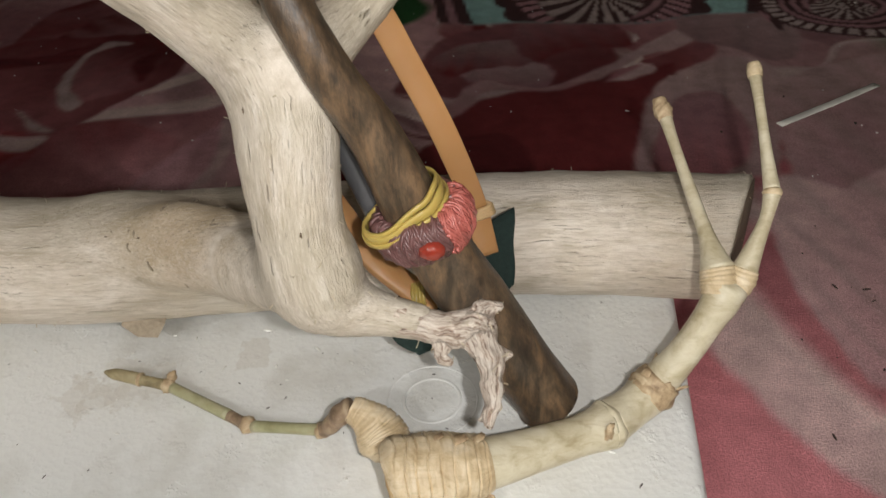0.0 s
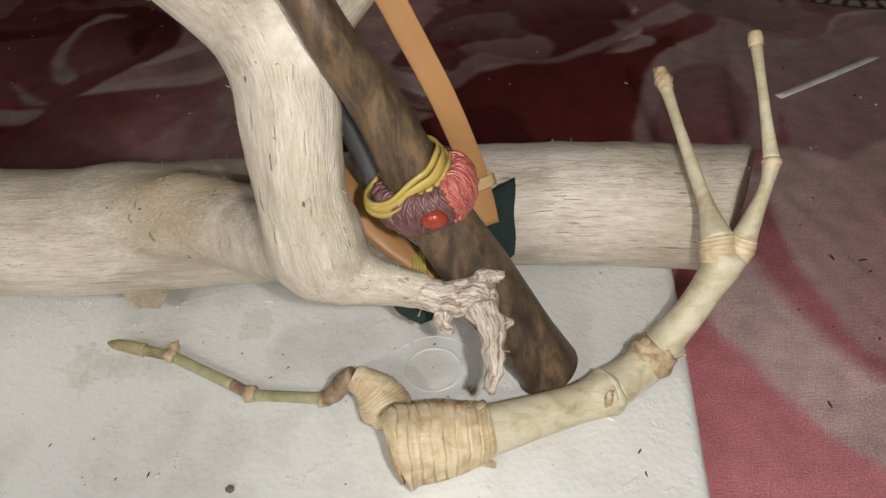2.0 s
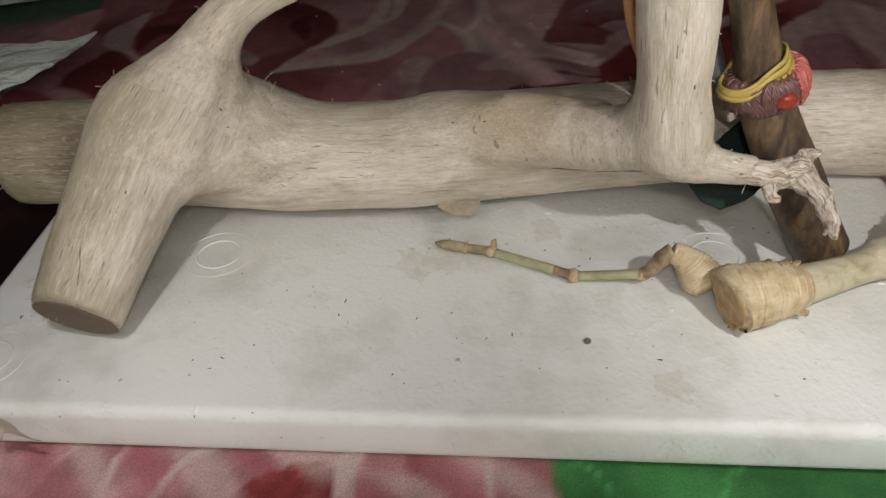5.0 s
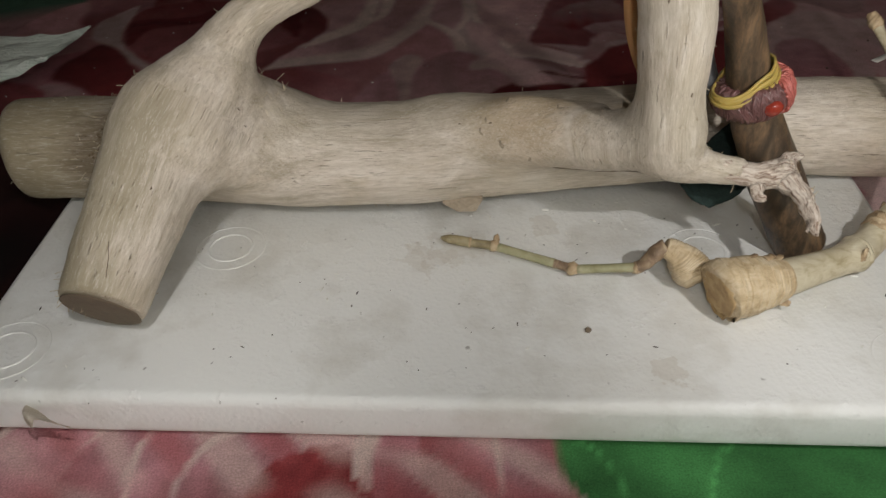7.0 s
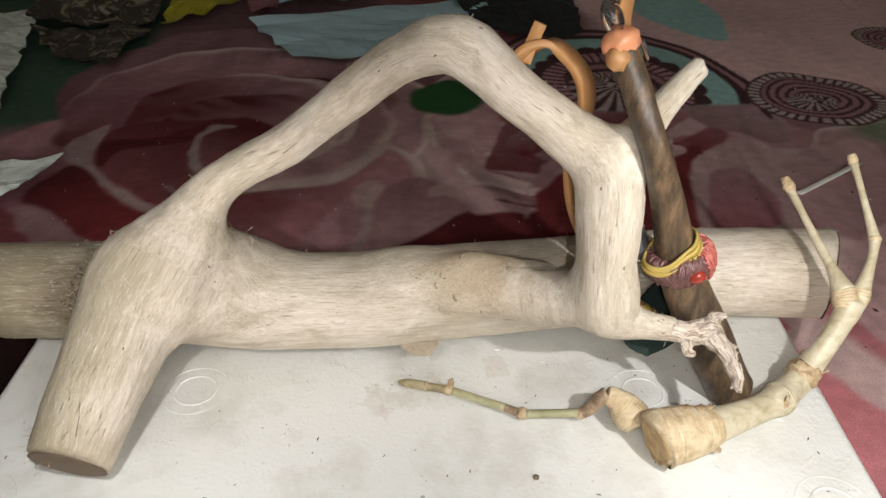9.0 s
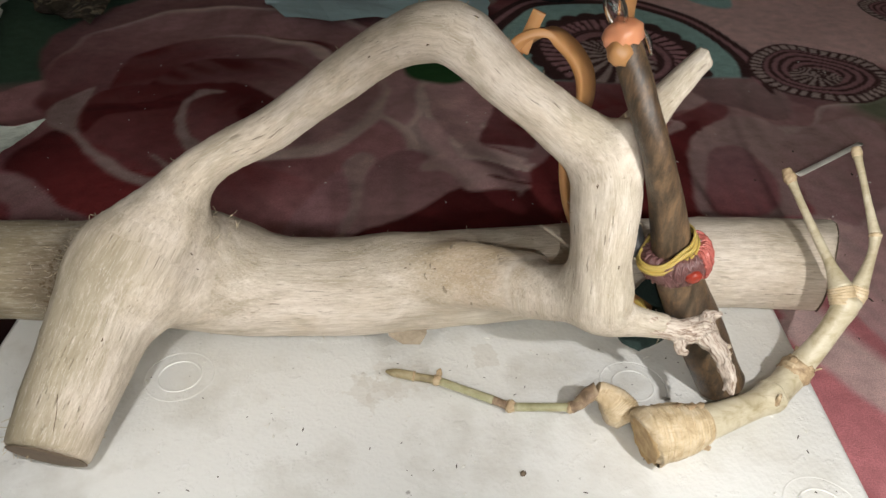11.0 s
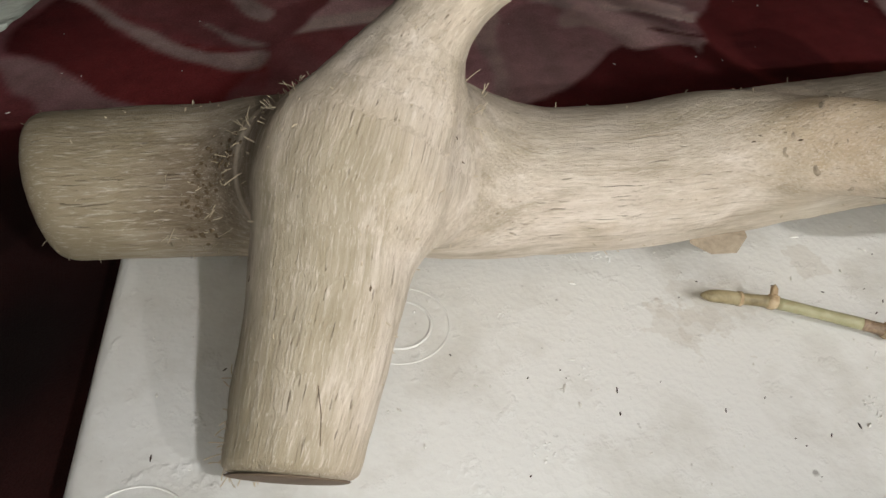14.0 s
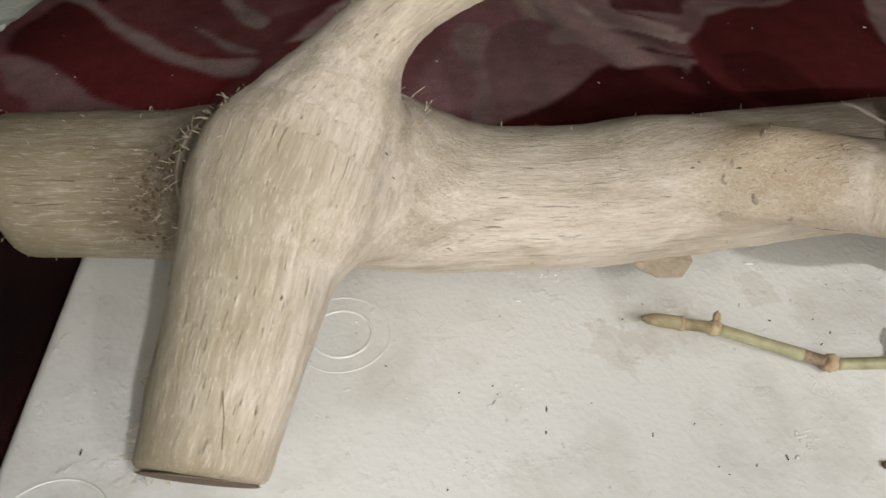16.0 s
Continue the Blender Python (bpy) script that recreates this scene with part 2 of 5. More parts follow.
M_SALMON = latex_material("salmon_rubber", (0.68, 0.25, 0.13, 1), (0.72, 0.36, 0.2, 1), 0.3)
M_TAN = latex_material("tan_latex", (0.40, 0.20, 0.075, 1), (0.50, 0.27, 0.115, 1), 0.45)
M_KNOT = latex_material("knotted_latex", (0.50, 0.33, 0.16, 1), (0.62, 0.44, 0.24, 1), 0.45)
M_YELLOW = latex_material("yellow_rubber", (0.36, 0.26, 0.06, 1), (0.48, 0.37, 0.115, 1), 0.34)
M_SUEDE = cloudy("dark_green_suede", "1c2c28", 0.95, 500, 0.5, 0.8)
M_ROD = cloudy("grey_rod", "4a4a4c", 0.35)
M_BLANKET = blanket_material()
M_WALL = cloudy("wall_paint", "8f8880", 0.9, 20, 0.1)
M_BLUE = cloudy("pale_blue_paper", "b4d4dc", 0.6, 12, 0.15)
M_LEAF = cloudy("yellow_paper", "b8b030", 0.6, 20, 0.3)
M_FILM = plastic_film("clear_crinkled_film", (0.55, 0.60, 0.55, 1))
M_DARKFILM = plastic_film("dark_crinkled_film", (0.028, 0.024, 0.018, 1), (0.20, 0.17, 0.12, 1))
M_PINKPAPER = cloudy("dusky_pink_paper", "9a6468", 0.7, 20, 0.2)
M_CLOTH = cloudy("black_cloth", "16191a", 0.9, 120, 0.5, 0.8)
M_FLAKE = cloudy("torn_wood", "9c8f7c", 0.75, 320, 0.5, 0.8)
M_PIT_AND_GAP = cloudy("dark_pit_and_gap", "5c4c3a", 0.9, 300, 0.5)
# sawn ends, darkened for the shade on them; also colours the dirt speck
M_SHADED_END_AND_SPECK = cloudy("shaded_end_grain", "6a5c4b", 0.8, 220, 0.35, 0.7)
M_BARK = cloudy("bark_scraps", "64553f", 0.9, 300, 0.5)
M_STRAW = cloudy("white_strip", "e4ded6", 0.5)
M_CRUMB = cloudy("crumbs", "3a2c24", 0.8)
M_PALE_CRUMB = cloudy("foam_crumbs", "e4e2da", 0.7)
M_GLASS = Mat("clear_glass", 0.03)
M_GLASS.b.inputs["Transmission Weight"].default_value = 1.0
M_GLASS.b.inputs["IOR"].default_value = 1.47
M_GLASS = M_GLASS.m


# ---- mesh helpers ----
def mesh_of(name, verts, faces, material, smooth=True):
    me = bpy.data.meshes.new(name)
    me.from_pydata([tuple(v) for v in verts], [], [tuple(f) for f in faces])
    me.materials.append(material)
    me.polygons.foreach_set("use_smooth", [smooth] * len(me.polygons))
    me.update()
    return me


def piece(name, verts, faces, material, parent=None, label="", smooth=True):
    ob = new(name, mesh_of(name, verts, faces, material, smooth))
    if parent:
        ob.parent = parent
    if label:
        ob["label"] = label
    return ob


def part(name, bm, material, parent=None, label="", smooth=True):
    me = bpy.data.meshes.new(name)
    bm.to_mesh(me)
    bm.free()
    me.materials.append(material)
    me.polygons.foreach_set("use_smooth", [smooth] * len(me.polygons))
    ob = new(name, me)
    if parent:
        ob.parent = parent
    if label:
        ob["label"] = label
    return ob


def spline(points, n):
    """A smooth line through rows of any length, n steps a span, its tangents weighted by the spans' lengths."""
    p = np.array(points, float)
    h = np.maximum(np.linalg.norm(np.diff(p[:, :3], axis=0), axis=1), 1e-6)
    slope = np.diff(p, axis=0) / h[:, None]
    m = np.vstack([slope[:1], (slope[:-1] * h[1:, None] + slope[1:] * h[:-1, None]) / (h[:-1] + h[1:])[:, None], slope[-1:]])
    out = []
    for i in range(len(p) - 1):
        for s in np.linspace(0, 1, n, endpoint=False):
            a, b = s * s * (3 - 2 * s), s * (1 - s)
            out.append(p[i] * (1 - a) + p[i + 1] * a + h[i] * b * (m[i] * (1 - s) - m[i + 1] * s))
    out.append(p[-1])
    return np.array(out)


def tube(rows, ring=20, steps=8, shape=None, caps=True):
    """Verts and faces of a round bough along rows (x, y, z, radius); shape(i, a, s) scales the radius."""
    line = spline(rows, steps)
    pts, rad = line[:, :3], np.maximum(line[:, 3], 0.0002)
    tang = np.gradient(pts, axis=0)
    tang /= np.linalg.norm(tang, axis=1)[:, None]
    up = np.array((0.0, 0.0, 1.0)) if abs(tang[0][2]) < 0.9 else np.array((1.0, 0.0, 0.0))
    verts, faces = [], []
    n = len(pts)
    for i in range(n):
        side = np.cross(tang[i], up)
        side /= np.linalg.norm(side)
        up = np.cross(side, tang[i])
        for j in range(ring):
            a = 2 * math.pi * j / ring
            r = rad[i] * (shape(i / (n - 1), a) if shape else 1.0)
            verts.append(pts[i] + r * (math.cos(a) * side + math.sin(a) * up))
    for i in range(n - 1):
        for j in range(ring):
            k = (j + 1) % ring
            faces.append((i * ring + j, i * ring + k, (i + 1) * ring + k, (i + 1) * ring + j))
    if caps:
        for i, flip in ((0, True), (n - 1, False)):
            verts.append(pts[i])
            c = len(verts) - 1
            for j in range(ring):
                k = (j + 1) % ring
                f = (i * ring + j, i * ring + k, c)
                faces.append(f[::-1] if flip else f)
    return verts, faces


def merged(*sets):
    verts, faces = [], []
    for v, f in sets:
        o = len(verts)
        verts += list(v)
        faces += [tuple(i + o for i in q) for q in f]
    return verts, faces


def box(lo, hi):
    (a, b, c), (d, e, f) = lo, hi
    v = [(a, b, c), (d, b, c), (d, e, c), (a, e, c), (a, b, f), (d, b, f), (d, e, f), (a, e, f)]
    return v, [(3, 2, 1, 0), (4, 5, 6, 7), (0, 1, 5, 4), (1, 2, 6, 5), (2, 3, 7, 6), (3, 0, 4, 7)]


# a field of blended limbs, skinned by surface nets
class Field:
    def __init__(self, lo, hi, cell):
        self.lo, self.cell = np.array(lo, float), cell
        self.n = [int(math.ceil((b - a) / cell)) + 1 for a, b in zip(lo, hi)]
        ax = [lo[i] + cell * np.arange(self.n[i]) for i in range(3)]
        self.g = np.meshgrid(*ax, indexing="ij")
        self.d = np.full(self.n, 0.2)

    def bough(self, rows, k=0.01, steps=4):
        line = spline(rows, steps)
        own = np.full(self.n, 0.2)
        for p, q in zip(line[:-1], line[1:]):
            m = max(p[3], q[3]) + 0.035
            lo = np.maximum(((np.minimum(p[:3], q[:3]) - m - self.lo) / self.cell).astype(int), 0)
            hi = ((np.maximum(p[:3], q[:3]) + m - self.lo) / self.cell).astype(int) + 2
            s = tuple(slice(a, b) for a, b in zip(lo, hi))
            x, y, z = (g[s] for g in self.g)
            v = q[:3] - p[:3]
            h = np.clip(((x - p[0]) * v[0] + (y - p[1]) * v[1] + (z - p[2]) * v[2]) / max(v @ v, 1e-9), 0, 1)
            dist = np.sqrt((x - p[0] - h * v[0]) ** 2 + (y - p[1] - h * v[1]) ** 2 + (z - p[2] - h * v[2]) ** 2) - (p[3] + h * (q[3] - p[3]))
            own[s] = np.minimum(own[s], dist)
        h = np.clip(0.5 + 0.5 * (self.d - own) / k, 0, 1)
        self.d = self.d * (1 - h) + own * h - k * h * (1 - h)

    def cut(self, place, normal, reach=9.0, worn=0.003):
        """Take away what lies past a plane, within reach of its point; worn: how far its rim is rounded."""
        x, y, z = (g - c for g, c in zip(self.g, place))
        n = np.array(normal) / np.linalg.norm(normal)
        past = x * n[0] + y * n[1] + z * n[2]
        near = np.sqrt(x * x + y * y + z * z) - reach
        e = np.minimum(past, -near)
        h = np.clip(0.5 + 0.5 * (e - self.d) / worn, 0, 1)
        self.d = self.d * (1 - h) + e * h + worn * h * (1 - h)

    def skin(self):
        d, n = self.d, self.n
        inside = d < 0
        corners = [(i, j, k) for i in (0, 1) for j in (0, 1) for k in (0, 1)]
        part_of = [inside[i:n[0] - 1 + i, j:n[1] - 1 + j, k:n[2] - 1 + k] for i, j, k in corners]
        count = sum(p.astype(np.int8) for p in part_of)
        cells = np.argwhere((count > 0) & (count < 8))
        index = np.full([m - 1 for m in n], -1, np.int64)
        index[tuple(cells.T)] = np.arange(len(cells))
        total, hits = np.zeros((len(cells), 3)), np.zeros(len(cells))
        for a in range(8):
            for b in range(a + 1, 8):
                ca, cb = np.array(corners[a]), np.array(corners[b])
                if np.abs(ca - cb).sum() != 1:
                    continue
                da, db = d[tuple((cells + ca).T)], d[tuple((cells + cb).T)]
                cross = (da < 0) != (db < 0)
                t = np.where(cross, da / np.where(cross, da - db, 1), 0)
                total += np.where(cross[:, None], ca + t[:, None] * (cb - ca), 0)
                hits += cross
        verts = self.lo + self.cell * (cells + total / hits[:, None])
        faces = []
        for axis in range(3):
            u, v = (axis + 1) % 3, (axis + 2) % 3
            a = [slice(1, m - 1) for m in n]
            b = list(a)
            a[axis], b[axis] = slice(0, n[axis] - 1), slice(1, n[axis])
            sa, sb = inside[tuple(a)], inside[tuple(b)]
            for flip, hit in ((False, sa & ~sb), (True, ~sa & sb)):
                at = np.argwhere(hit)
                off = np.ones(3, int)
                off[axis] = 0
                at = at + off
                eu, ev = np.eye(3, dtype=int)[u], np.eye(3, dtype=int)[v]
                quad = np.stack([index[tuple((at - eu - ev).T)], index[tuple((at - ev).T)], index[tuple(at.T)], index[tuple((at - eu).T)]], 1)
                faces.append(quad[:, ::-1] if flip else quad)
        return verts, np.vstack(faces)


# ---- the setting ----
def build_setting():
    room = [("wall_north", (-2.5, 2.6, -0.5), (2.5, 2.7, 2.2)), ("wall_east", (2.5, -1.7, -0.5), (2.6, 2.7, 2.2)),
            ("wall_west", (-2.6, -1.7, -0.5), (-2.5, 2.7, 2.2)), ("ceiling", (-2.6, -1.7, 2.2), (2.6, 2.7, 2.3))]
    for name, lo, hi in room:
        tagged(piece(name, *box(lo, hi), M_WALL, smooth=False), "plain dim painted room surface", "ceiling" if name == "ceiling" else "wall", kind="structure")
    # the wall behind the viewer, with an unseen opening added to let fill light in
    sides = [box((-2.5, -1.7, -0.5), (-1.1, -1.6, 2.2)), box((1.1, -1.7, -0.5), (2.5, -1.6, 2.2)), box((-1.1, -1.7, 1.7), (1.1, -1.6, 2.2)), box((-1.1, -1.7, -0.5), (1.1, -1.6, 0.1))]
    tagged(piece("wall_south", *merged(*sides), M_WALL, smooth=False), "plain dim painted wall with an added opening for fill light", "wall", kind="structure")


build_setting()
# ---- blanket: printed roses, a green leaf ground and a lace motif ----
def wave(x, y, seed, scale):
    """Smooth pseudo-random values in about -1..1."""
    r = np.random.RandomState(seed)
    out = np.zeros_like(x)
    for _ in range(7):
        a, f, p = r.uniform(0, 6.28), scale * r.uniform(0.5, 1.9), r.uniform(0, 6.28)
        out += np.sin((x * math.cos(a) + y * math.sin(a)) * f + p)
    return out / 3.2


DARK, RED, PINK = np.array((0.080, 0.011, 0.014)), np.array((0.36, 0.055, 0.062)), np.array((0.45, 0.225, 0.255))
PALE, MAUVE, LEAF = np.array((0.62, 0.50, 0.465)), np.array((0.38, 0.215, 0.23)), np.array((0.05, 0.155, 0.055))
TEAL, BROWN, SHADE_GREEN = np.array((0.34, 0.52, 0.50)), np.array((0.085, 0.045, 0.045)), np.array((0.05, 0.10, 0.07))


def blend(col, mask, to):
    m = np.clip(mask, 0, 1)[..., None]
    return col * (1 - m) + to * m


def step(v, edge, soft):
    return np.clip((v - edge) / soft + 0.5, 0, 1)


def petal(col, x, y, cx, cy, rx, ry, fill, fold, face=90.0, rim=0.0, rough=0.06, seed=1, depth=1.0):
    """One printed petal: a pale rim on the side it faces, a deep fold on the other."""
    dx, dy = (x - cx) / rx, (y - cy) / ry
    near = (np.abs(dx) < 1.5) & (np.abs(dy) < 1.5)
    if not near.any():
        return col
    px, py, u, v = x[near], y[near], dx[near], dy[near]
    w = wave(px, py, seed, 16.0) + 0.45 * wave(px, py, seed + 50, 55.0)
    r = np.hypot(u, v) + rough * w
    a = math.radians(face)
    s = u * math.cos(a) + v * math.sin(a) + 0.18 * w
    streak = 0.5 + 0.5 * wave(u * math.sin(a) - v * math.cos(a), 0.25 * s, seed + 90, 16.0)
    c = np.zeros(u.shape + (3,)) + fill
    c = c * (0.88 + 0.24 * np.clip(streak, 0, 1))[..., None]
    c = blend(c, step(-s, 0.1, 1.3) * depth * (0.75 + 0.35 * np.clip(streak, 0, 1)), fold)
    if rim:
        c = blend(c, step(r, 1 - rim * np.clip(0.25 + s, 0, 1.3), 0.07) * 0.9 * np.clip(0.45 + 0.7 * s, 0, 1), PALE)
    out = col.copy()
    out[near] = blend(col[near], step(1.0 - r, 0.0, 0.035), c)
    return out


# centre, half sizes, fill, fold, face (degrees), rim, roughness
def west_rose(col, x, y):
    grey, rosy, red = MAUVE * 0.75 + PALE * 0.1, MAUVE * 0.72 + RED * 0.12, RED * 0.62
    rows = [(-0.34, 0.93, 0.26, 0.27, MAUVE * 0.62, RED * 0.25, 90, 0.0, 0.05), (-0.22, 0.80, 0.13, 0.22, grey, rosy, 20, 0.08, 0.06), (-0.245, 0.585, 0.135, 0.17, rosy * 1.15, RED * 0.45, -20, 0.10, 0.05), (-0.315, 0.50, 0.10, 0.10, rosy * 1.2, RED * 0.5, -60, 0.0, 0.08),
            (-0.52, 0.70, 0.10, 0.13, rosy, DARK * 1.6, 150, 0.0, 0.06), (-0.355, 0.85, 0.215, 0.25, MAUVE * 0.85, RED * 0.3, 80, 0.05, 0.04), (-0.315, 0.77, 0.165, 0.19, grey * 1.1, RED * 0.28, -70, 0.12, 0.05), (-0.335, 0.80, 0.150, 0.17, MAUVE * 0.8, RED * 0.35, 20, 0.10, 0.05),
            (-0.325, 0.755, 0.120, 0.125, grey * 1.1, RED * 0.3, -50, 0.13, 0.05), 
            (-0.470, 0.585, 0.115, 0.085, PINK * 0.62, red * 0.9, 215, 0.08, 0.06), (-0.425, 0.54, 0.08, 0.05, rosy * 1.1, red, 220, 0.0, 0.1)]
    for n, row in enumerate(rows):
        row = row[:4] + (row[4] * 1.25, row[5] * 1.3) + row[6:]
        col = petal(col, x, y, *row, seed=100 + n)
    return col


def east_rose(col, x, y):
    grey, rosy = MAUVE * 0.7 + PALE * 0.22, MAUVE * 0.75 + RED * 0.15
    rows = [(0.08, 0.76, 0.18, 0.19, rosy, RED * 0.4, 90, 0.0, 0.08), (0.00, 0.86, 0.09, 0.11, grey, rosy, 120, 0.10, 0.08), (0.17, 0.80, 0.10, 0.12, rosy, RED * 0.45, 40, 0.10, 0.08), (0.135, 0.60, 0.10, 0.095, PINK * 0.7, RED * 0.55, -20, 0.12, 0.07), (0.045, 0.575, 0.07, 0.07, rosy, RED * 0.45, -80, 0.0, 0.1),
            (-0.02, 0.72, 0.085, 0.13, grey * 1.05, rosy, 200, 0.10, 0.10), (-0.005, 0.615, 0.085, 0.050, PALE * 0.5 + MAUVE * 0.3, grey, -60, 0.12, 0.22), (0.03, 0.665, 0.11, 0.045, PALE * 0.45 + MAUVE * 0.3, rosy, -80, 0.15, 0.20), (0.10, 0.70, 0.085, 0.035, PALE * 0.5 + MAUVE * 0.2, RED * 0.4, -80, 0.18, 0.2),
            (0.085, 0.795, 0.095, 0.085, rosy * 1.1, RED * 0.5, 100, 0.14, 0.06), (0.10, 0.785, 0.070, 0.062, PINK * 0.7, RED * 0.45, -30, 0.15, 0.08), (0.092, 0.80, 0.048, 0.048, PINK * 0.6, DARK * 1.5, 130, 0.15, 0.1), (0.098, 0.80, 0.026, 0.028, RED * 0.5, DARK, 60, 0.0, 0.1), (0.135, 0.75, 0.055, 0.025, PALE * 0.5 + MAUVE * 0.25, RED * 0.4, -60, 0.2, 0.15)]
    for n, row in enumerate(rows):
        row = row[:4] + (row[4] * 1.25, row[5] * 1.3) + row[6:]
        col = petal(col, x, y, *row, seed=130 + n)
    return col


def outer_petals(col, x, y):
    grey, rosy = MAUVE * 0.75 + PALE * 0.25, MAUVE * 0.8 + RED * 0.1
    rows = [(0.42, 0.56, 0.24, 0.26, rosy, RED * 0.5, 90, 0.05, 0.06), (0.31, 0.755, 0.13, 0.085, grey * 0.9, rosy * 0.8, 110, 0.06, 0.06), (0.285, 0.635, 0.105, 0.115, grey, rosy, 160, 0.10, 0.06), (0.46, 0.62, 0.13, 0.10, grey * 0.9, RED * 0.4, 60, 0.08, 0.07),
            (-0.66, 0.56, 0.14, 0.14, rosy * 0.8, DARK * 1.4, 200, 0.05, 0.08), (-0.60, 0.45, 0.13, 0.12, RED * 0.4, DARK * 1.2, 150, 0.0, 0.1)]
    for n, row in enumerate(rows):
        col = petal(col, x, y, *row, seed=160 + n)
    return col


def south_rose(col, x, y):
    """Streaked pink and white petals that run out from under the lid."""
    zone = step(0.22 - y, 0, 0.01) * step(1 - np.hypot((x + 0.23) / 0.24, (y - 0.08) / 0.26), 0, 0.04) * step(x, -0.393 + 0.01 * wave(x, y, 71, 60), 0.006)
    col = blend(col, zone, PINK * 0.9 + PALE * 0.35)
    for n, (cx, cy, rx, ry, tone, face, rim) in enumerate(((-0.375, 0.13, 0.035, 0.05, PINK * 1.1 + PALE * 0.1, 120, 0.1), (-0.335, 0.12, 0.03, 0.05, PINK, 60, 0.1), (-0.30, 0.13, 0.03, 0.05, PINK * 1.15, 150, 0.12), (-0.27, 0.11, 0.035, 0.04, PINK * 0.9, 100, 0.15), (-0.235, 0.105, 0.035, 0.035, RED * 0.8, 60, 0.0), (-0.205, 0.125, 0.02, 0.03, PALE * 0.95, 110, 0.2),
                                                       (-0.185, 0.115, 0.025, 0.045, PINK * 1.1, 80, 0.15), (-0.155, 0.12, 0.03, 0.05, PINK * 1.1 + PALE * 0.15, 40, 0.1), (-0.13, 0.11, 0.02, 0.05, PINK, 140, 0.1), (-0.25, 0.04, 0.12, 0.06, PINK, 90, 0.1))):
        col = petal(col, x, y, cx, cy, rx, ry, tone, RED * 0.85, face, rim, 0.12, 180 + n, 0.8)
    fine = wave(x * 1.0 + y * 0.7, (y - x) * 0.25, 72, 130.0)
    col = blend(col, zone * step(fine, 0.5, 0.5) * 0.55, PALE)
    return blend(col, zone * step(-fine, 0.5, 0.6) * 0.5, RED * 0.9 + PINK * 0.2)


def patch(col, x, y, outline, fill, fold, face, soft=0.005):
    """A petal with a clear edge: a smooth closed outline, its fill running into its fold."""
    o = np.array(outline)
    o = spline(np.vstack([o[-2:], o, o[:2]]), 4)[8:-4]
    lo, hi = o.min(0) - 0.02, o.max(0) + 0.02
    near = (x > lo[0]) & (x < hi[0]) & (y > lo[1]) & (y < hi[1])
    px, py = x[near], y[near]
    wob = 0.0016 * wave(px, py, len(outline), 150.0)
    inside, gap = np.zeros(px.shape, bool), np.full(px.shape, 1.0)
    for (ax, ay), (bx, by) in zip(o[:-1], o[1:]):
        dx, dy = bx - ax, by - ay
        h = np.clip(((px - ax) * dx + (py - ay) * dy) / (dx * dx + dy * dy + 1e-12), 0, 1)
        gap = np.minimum(gap, np.hypot(px - ax - h * dx, py - ay - h * dy))
        inside ^= ((ay > py) != (by > py)) & (px < ax + dx * (py - ay) / (dy if dy else 1e-9))
    m = step(np.where(inside, gap, -gap) + wob, 0.0, soft)
    a = math.radians(face)
    u, v = (px - o[:, 0].mean()) / np.ptp(o[:, 0]), (py - o[:, 1].mean()) / np.ptp(o[:, 1])
    s = u * math.cos(a) + v * math.sin(a)
    streak = wave((u * math.sin(a) - v * math.cos(a)) * 3, 0.4 * s, len(outline) + 40, 9.0)
    c = blend(np.zeros(u.shape + (3,)) + fill, step(-s + 0.12 * streak, 0.05, 0.8), fold) * (1 + 0.10 * streak)[..., None]
    out = col.copy()
    out[near] = blend(col[near], m, c)
    return out


